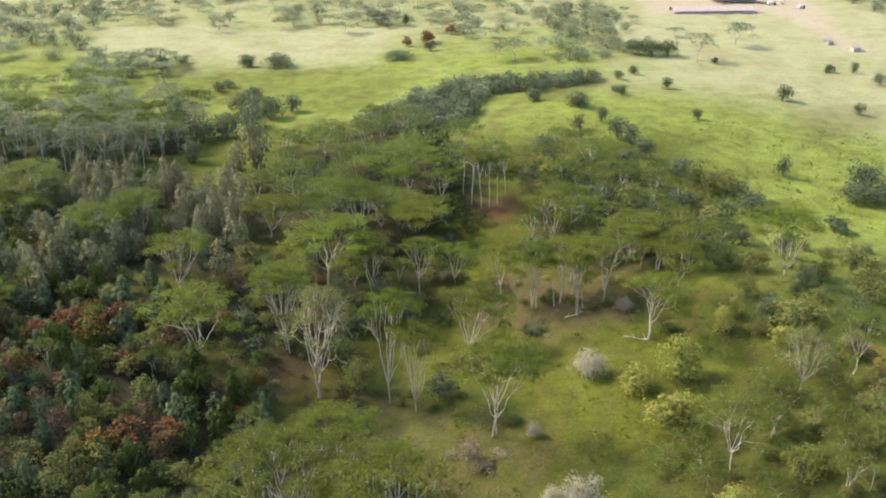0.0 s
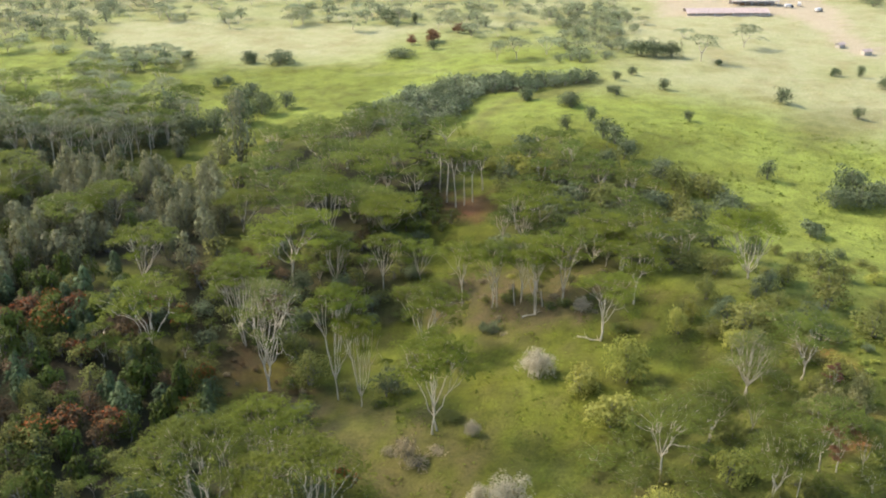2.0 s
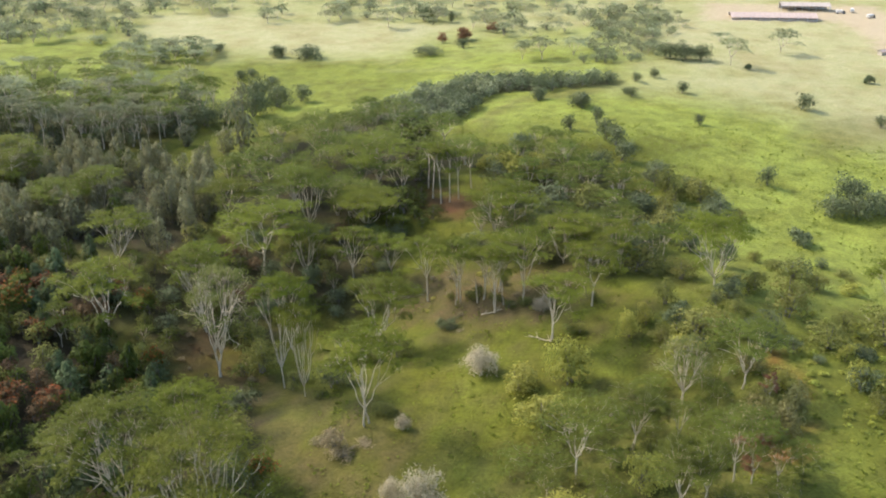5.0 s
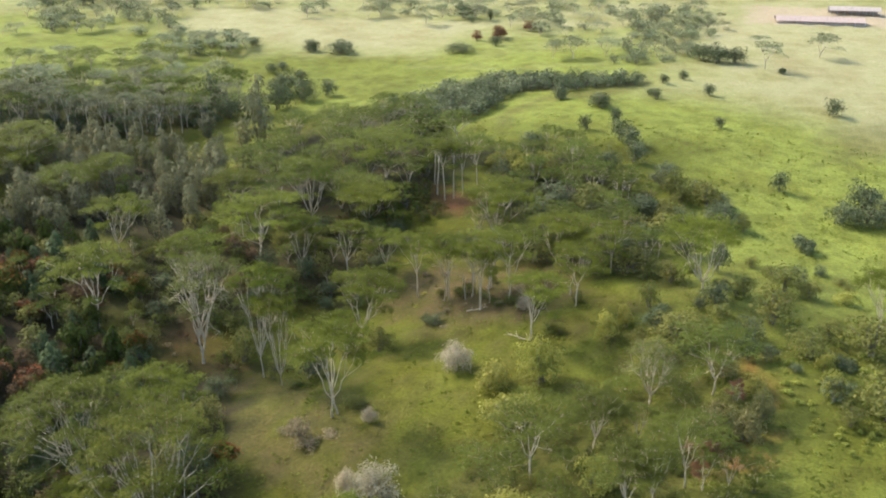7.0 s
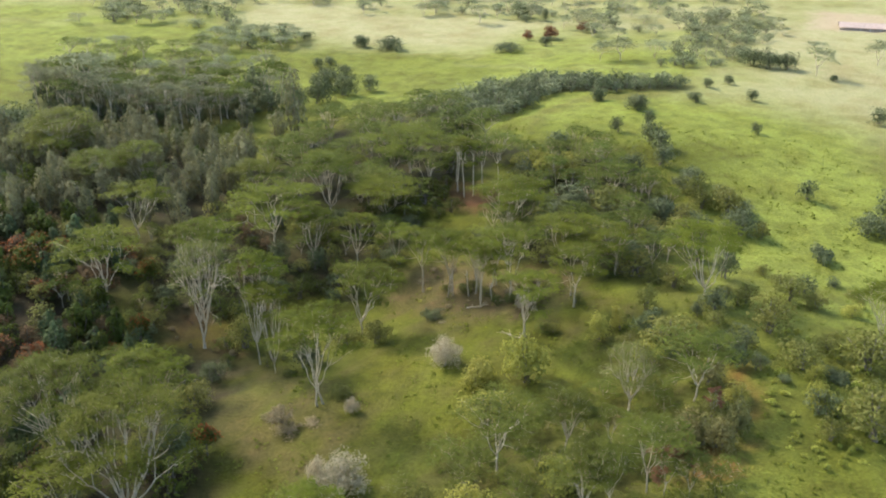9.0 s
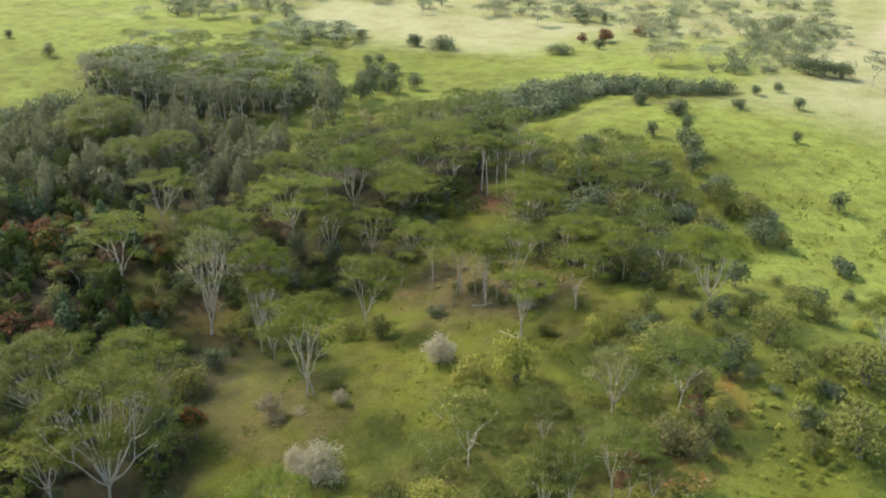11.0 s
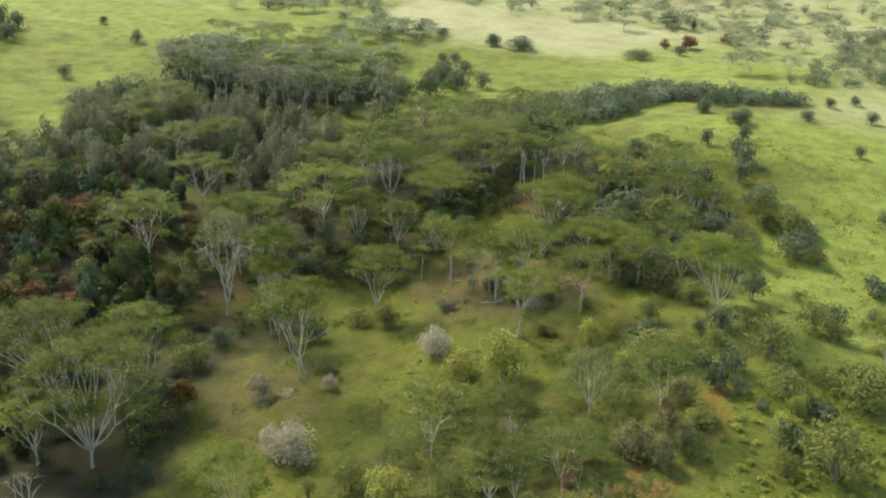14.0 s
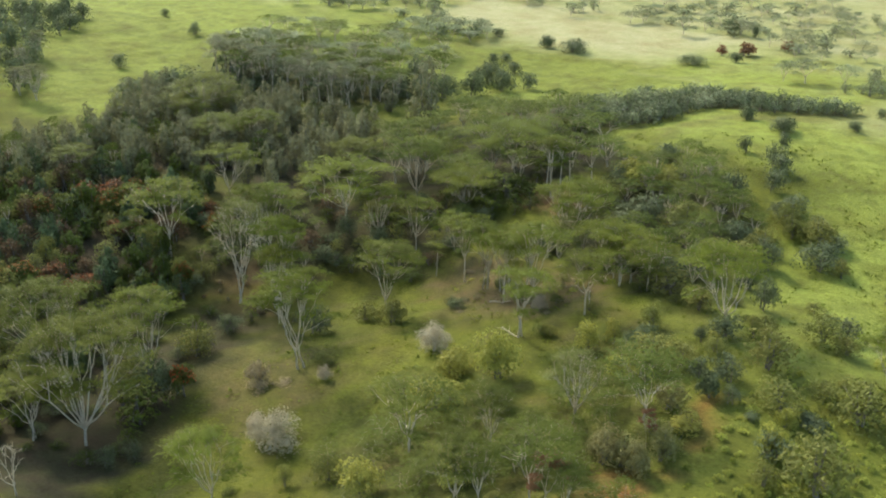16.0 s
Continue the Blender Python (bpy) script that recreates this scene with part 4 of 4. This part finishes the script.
def scatter(area, count, choices, h, w, gap, seed, clear=0.0, avoid=""):
    """Sets plants at random spots of an area, at least gap metres apart; avoid: an area to keep free."""
    rng = np.random.default_rng(seed)
    pts = np.array(AREA[area], float)
    lo, hi = pts.min(0), pts.max(0)
    done, tries = [], 0
    while len(done) < count and tries < count * 40:
        tries += 1
        x, y = rng.uniform(lo, hi)
        if not inside(area, np.array([x]), np.array([y]))[0]:
            continue
        if avoid and inside(avoid, np.array([x]), np.array([y]))[0]:
            continue
        if any((x - a) ** 2 + (y - b) ** 2 < gap * gap for a, b in done):
            continue
        if clear and any((x - a) ** 2 + (y - b) ** 2 < clear * clear for a, b, _ in taken):
            continue
        done.append((x, y))
        key, n = choices[rng.integers(len(choices))]
        kind = K[key][n if n is not None else rng.integers(len(K[key]))]
        kind.put(x, y, rng.uniform(*h), rng.uniform(*w), rng)


scatter("plume", 170, [("plume", None)] * 9 + [("jungle", 2)], (11, 18), (7, 10), 4.2, 201, avoid="glade")
scatter("plume_west", 75, [("plume", None)] * 6 + [("jungle", 1), ("umbrella", 0)], (12, 18), (7, 10), 4.4, 221)
scatter("mixed", 300, [("jungle", None)] * 6 + [("spire", 0)] * 3 + [("spire", 1), ("spire", 1), ("jungle", 3), ("jungle", 4), ("leafy", 1), ("umbrella", 1)], (6, 13), (6, 10), 3.8, 202)
scatter("mid", 40, [("umbrella", None)] * 6 + [("jungle", 0)], (11, 16), (15, 24), 8, 203, avoid="glade")
scatter("rightmass", 72, [("umbrella", None)] * 4 + [("round", None), ("leafy", None), ("leafy", None), ("jungle", 3)], (8, 14), (10, 16), 6.5, 204)
scatter("belt", 19, [("leafy", None)] * 5 + [("round", None), ("yellow", None), ("shrub", 0)], (2.5, 6.5), (4, 9), 5.5, 205, 4.0)
scatter("grove_back", 30, [("umbrella", None), ("umbrella", None), ("pale", 0), ("far", 0)], (8, 12), (14, 22), 9.5, 233)
scatter("grove", 62, [("umbrella", None)] * 4 + [("pale", 0), ("pale", 0), ("hedge", 0), ("hedge", 1), ("grove", None), ("grove", None), ("grove", None)], (13, 18), (12, 19), 6.2, 206, 4.0)
scatter("grove_front", 30, [("hedge", 0), ("hedge", 1), ("jungle", 1), ("plume", None)], (5, 9), (6, 10), 4.0, 222, 2.0, avoid="glade")
scatter("hedge", 105, [("hedge", None)], (6, 9), (8, 12), 4.6, 207)
scatter("understory", 34, [("sapling", None)], (3, 6.5), (7, 13), 6.0, 232, 5.5)
scatter("cave", 14, [("jungle", 0), ("jungle", 2)], (4, 8), (6, 9), 4.5, 230)
scatter("bank", 14, [("brush", None), ("jungle", 4)], (0.8, 2.2), (1.5, 3.5), 3.2, 231)
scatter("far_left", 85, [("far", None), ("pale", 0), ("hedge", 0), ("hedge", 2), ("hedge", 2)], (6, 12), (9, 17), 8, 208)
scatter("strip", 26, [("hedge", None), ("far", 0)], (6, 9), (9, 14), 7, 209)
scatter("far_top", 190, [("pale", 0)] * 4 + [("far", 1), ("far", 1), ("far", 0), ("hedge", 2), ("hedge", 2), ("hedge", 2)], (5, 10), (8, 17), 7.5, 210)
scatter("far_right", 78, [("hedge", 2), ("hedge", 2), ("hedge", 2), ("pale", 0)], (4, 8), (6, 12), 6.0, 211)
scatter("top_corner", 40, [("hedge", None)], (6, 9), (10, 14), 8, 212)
scatter("under", 74, [("jungle", None)] * 3 + [("umbrella", None), ("round", 0), ("leafy", 0)], (4, 9), (6, 11), 5, 215, 3, avoid="bank")
scatter("scrub", 26, [("brush", None)] * 3 + [("yellow", 0)], (0.6, 1.3), (2, 4.5), 3, 216)
scatter("slope", 95, [("clump", None)], (0.7, 2.0), (1.4, 3.6), 2.5, 219)
scatter("shade_trees", 28, [("jungle", 0), ("jungle", 2), ("leafy", 2), ("spire", 1)], (2.5, 7), (5, 9), 5, 223, 2.0)
scatter("gully", 15, [("jungle", 0), ("jungle", 2), ("leafy", 2)], (3, 7), (5, 8), 3.6, 218)
scatter("west_grove", 45, [("hedge", 0), ("round", None)], (10, 16), (10, 15), 7.5, 213)
scatter("south_grove", 40, [("hedge", 0), ("round", None), ("sparse", 0)], (12, 18), (10, 15), 7.5, 214)
for key, kinds in K.items():
    for kind in kinds:
        kind.finish()


def grass_tufts(count, seed):
    rng = np.random.default_rng(seed)
    x, y = rng.uniform(-5, 220, count * 4), rng.uniform(175, 470, count * 4)
    keep = (roll_noise(x, y, 9, 31) + 0.7 * roll_noise(x, y, 30, 32) > 0.15)
    for a in ("mid", "rightmass", "mixed", "under", "gully", "shade_floor", "red_track", "red_clearing"):
        keep &= inside(a, x, y) < 0.5
    x, y = x[keep][:count], y[keep][:count]
    c = np.stack([x, y, terrain(x, y) + 0.2], 1)
    c3 = np.repeat(c, 3, 0) + rng.normal(0, 0.22, (3 * len(c), 3)) * (1, 1, 0.3)
    q, fc = sprays(rng, c3, 0.42, 0.24, np.zeros((len(c3), 3)) + (0, 0, 1), 0.4)
    tagged(new("grass_tufts", mesh_of("grass_tufts", q, fc, M["tuft"])), "rough tussocks of yellow-green pasture grass", "grass", kind="stuff")


grass_tufts(5600, 301)


def fallen_limb(x, y, turn, length, seed):
    """A bare pale limb lying in the grass, with a few forked branches."""
    rng = np.random.default_rng(seed)
    ob = tagged(new("fallen_limb"), "bare whitish tree limb lying in rough grass", "fallen branch", "fallen limbs")
    ob.matrix_basis = pose(x, y, float(terrain(x, y)), 0, 0, turn)
    wv, wf = [], []
    main = bough(rng, (-length / 2, 0, 0.25), (length / 2, 0.6, 0.9), 0.5, 0.3, 5, 0.12)
    tube(wv, wf, main, taper(0.26, 0.07, 5), 6)
    part("trunk", mesh_of("trunk", wv, wf, M["pale_bark"], True), ob)
    for k in range(4):
        bv, bf = [], []
        at = main[1 + k]
        tip = at + np.array([rng.uniform(0.8, 2.0), rng.choice([-1, 1]) * rng.uniform(0.8, 2.0), rng.uniform(0.3, 1.6)])
        tube(bv, bf, bough(rng, at, tip, 0.5, 0.4, 3, 0.1), taper(0.12, 0.03, 3), 5)
        part("branch", mesh_of("branch", bv, bf, M["pale_bark"], True), ob)


def snag(x, y, h, seed):
    """A thin dead trunk, still upright, with stubs of branches."""
    rng = np.random.default_rng(seed)
    ob = tagged(new("bare_tree"), "thin upright dead tree, whitish and almost branchless", "dead tree", "thin dead trees")
    ob.matrix_basis = pose(x, y, float(terrain(x, y)) - 0.2, rng.uniform(-4, 4), rng.uniform(-4, 4), rng.uniform(0, 360))
    wv, wf = [], []
    stem = bough(rng, (0, 0, 0), (0.4, 0.2, h), 0.5, 0.5, 5, 0.08)
    tube(wv, wf, stem, taper(0.24, 0.08, 5), 6)
    part("trunk", mesh_of("trunk", wv, wf, M["pale_bark"], True), ob)
    for k in range(3):
        bv, bf = [], []
        at = stem[2 + k]
        tube(bv, bf, bough(rng, at, at + np.array([*rng.uniform(-1.6, 1.6, 2), rng.uniform(0.5, 1.8)]), 0.5, 0.4, 3, 0.08), taper(0.09, 0.03, 3), 4)
        part("branch", mesh_of("branch", bv, bf, M["pale_bark"], True), ob)


for n, (x, y, turn, length) in enumerate(((39.2, 294.6, 20, 6.5), (54.6, 274.6, 160, 7.5))):
    fallen_limb(x, y, turn, length, 400 + n)
for n, (x, y, h) in enumerate(((27.2, 304.6, 7.5), (34.0, 303.4, 9.0), (42.2, 299.0, 6.0), (7.0, 309.5, 8.5), (65.9, 297.6, 4.5))):
    snag(x, y, h, 420 + n)


# ---- far farmstead ----


def metal(name, colour, rough=0.55):
    mat = bpy.data.materials.new(name)
    nt, ns, ln, bsdf = nodes_of(mat)
    tex = ns.new("ShaderNodeTexCoord")
    wear = noise_of(nt, 0.8, 5, 0.65, tex.outputs["Object"])
    ln.new(mixed(nt, ramp(nt, wear, 0.45, 0.75), colour, tuple(c * 0.6 for c in colour)), bsdf.inputs["Base Color"])
    bsdf.inputs["Roughness"].default_value = rough
    return mat


ROOF_M, WALL_M, POST_M, TAN_M, DARK_M = metal("faded_pink_roofing", (0.46, 0.345, 0.270)), metal("weathered_boards", (0.46, 0.38, 0.31), 0.8), metal("white_paint", (0.60, 0.57, 0.51)), metal("tan_paint", (0.46, 0.40, 0.31), 0.8), metal("dark_steel", (0.07, 0.07, 0.07))


def box(bm, x0, y0, z0, x1, y1, z1):
    m = Matrix.Translation(((x0 + x1) / 2, (y0 + y1) / 2, (z0 + z1) / 2)) @ Matrix.Diagonal((x1 - x0, y1 - y0, z1 - z0, 1))
    bmesh.ops.create_cube(bm, size=1, matrix=m)


def solid(name, bm, mat, parent, label="", bevel=0.03):
    bmesh.ops.bevel(bm, geom=bm.edges[:], offset=bevel, segments=1, affect="EDGES")
    me = bpy.data.meshes.new(name)
    bm.to_mesh(me)
    bm.free()
    me.materials.append(mat)
    return part(name, me, parent, label)


def ridge_roof(name, length, depth, eave, rise, parent, label, mat):
    """A pitched roof of two thin slabs with an overhang."""
    for side in (-1, 1):
        bm = bmesh.new()
        lo, hi = Vector((0, side * (depth / 2 + 0.6), eave - 0.15)), Vector((0, 0, eave + rise))
        up = Vector((0, 0, 0.14))
        vs = [bm.verts.new(p + Vector((sx * (length / 2 + 0.6), 0, 0))) for sx in (-1, 1) for p in (lo, hi, hi + up, lo + up)]
        for f in ((0, 1, 2, 3), (7, 6, 5, 4), (0, 4, 5, 1), (1, 5, 6, 2), (2, 6, 7, 3), (3, 7, 4, 0)):
            bm.faces.new([vs[k] for k in f])
        solid(name, bm, mat, parent, label, 0.02)


def open_barn(x, y, turn, length, depth, eave, label, roof_mat, bays, low_wall=0.0):
    """A long shed with posts along the front, a boarded back and a pitched roof."""
    ob = tagged(new("barn"), label, "barn")
    ob.matrix_basis = pose(x, y, float(terrain(x, y)), 0, 0, turn)
    for k in range(bays + 1):
        for side in (-1, 1):
            bm = bmesh.new()
            px = -length / 2 + length * k / bays
            box(bm, px - 0.16, side * depth / 2 - 0.16, -0.8, px + 0.16, side * depth / 2 + 0.16, eave)
            solid("post", bm, POST_M, ob)
    bm = bmesh.new()
    box(bm, -length / 2 + 0.2, depth / 2 - 0.12, -0.8, length / 2 - 0.2, depth / 2 + 0.02, eave - 0.2)
    solid("back_wall", bm, WALL_M, ob)
    if low_wall:
        bm = bmesh.new()
        box(bm, -length / 2 + 0.2, -depth / 2 - 0.05, -0.8, length / 2 - 0.2, -depth / 2 + 0.08, low_wall)
        solid("front_boards", bm, WALL_M, ob)
    for side in (-1, 1):
        bm = bmesh.new()
        box(bm, -length / 2, side * (depth / 2) - 0.1, eave - 0.3, length / 2, side * (depth / 2) + 0.1, eave)
        solid("beam", bm, WALL_M, ob)
    ridge_roof("roof", length, depth, eave, 1.6, ob, "faded pinkish metal roof", roof_mat)
    return ob


def field_hut(x, y, turn, w, d, h, label):
    ob = tagged(new("field_hut"), label, "hut")
    ob.matrix_basis = pose(x, y, float(terrain(x, y)), 0, 0, turn)
    bm = bmesh.new()
    box(bm, -w / 2, -d / 2, -0.6, w / 2, d / 2, h)
    solid("wall", bm, TAN_M, ob)
    bm = bmesh.new()
    box(bm, -0.45, -d / 2 - 0.05, 0.0, 0.45, -d / 2 + 0.02, 2.0)
    solid("door", bm, WALL_M, ob, "brown board door", 0.01)
    ridge_roof("roof", w, d, h, 0.9, ob, "pale metal roof", ROOF_M)


def farm_truck(x, y, turn, label):
    ob = tagged(new("truck"), label, "truck")
    ob.matrix_basis = pose(x, y, float(terrain(x, y)), 0, 0, turn)
    bm = bmesh.new()
    box(bm, -3.0, -1.05, 0.95, 1.2, 1.05, 2.6)
    solid("cargo_box", bm, POST_M, ob, "", 0.08)
    bm = bmesh.new()
    box(bm, 1.35, -1.0, 0.55, 3.1, 1.0, 2.2)
    for v in bm.verts:
        if v.co.x > 3 and v.co.z > 2:
            v.co.x -= 0.6
    solid("cab", bm, DARK_M, ob, "", 0.1)
    for wx in (-2.2, 2.2):
        for wy in (-0.95, 0.95):
            bm = bmesh.new()
            bmesh.ops.create_cone(bm, cap_ends=True, segments=14, radius1=0.46, radius2=0.46, depth=0.28, matrix=Matrix.Translation((wx, wy, 0.46)) @ Matrix.Rotation(radians(90), 4, "X"))
            solid("wheel", bm, DARK_M, ob)


open_barn(181, 751, 3, 54, 14, 2.4, "long open shed with faded pinkish roof on bare earth", ROOF_M, 9, 1.5)
open_barn(207, 788, 3, 32, 9, 3.6, "open white-posted shed with dark bays behind the yard", WALL_M, 7)
field_hut(238, 634, 20, 4.8, 3.6, 2.3, "small pale hut beside the dirt track")
field_hut(228, 651, 35, 4.6, 3.4, 2.2, "small whitish hut on dry grass")
for tx, ty, tr in ((229, 778, 10), (238, 786, 80), (246, 766, 35)):
    farm_truck(tx, ty, tr, "parked farm truck with white box and dark cab")
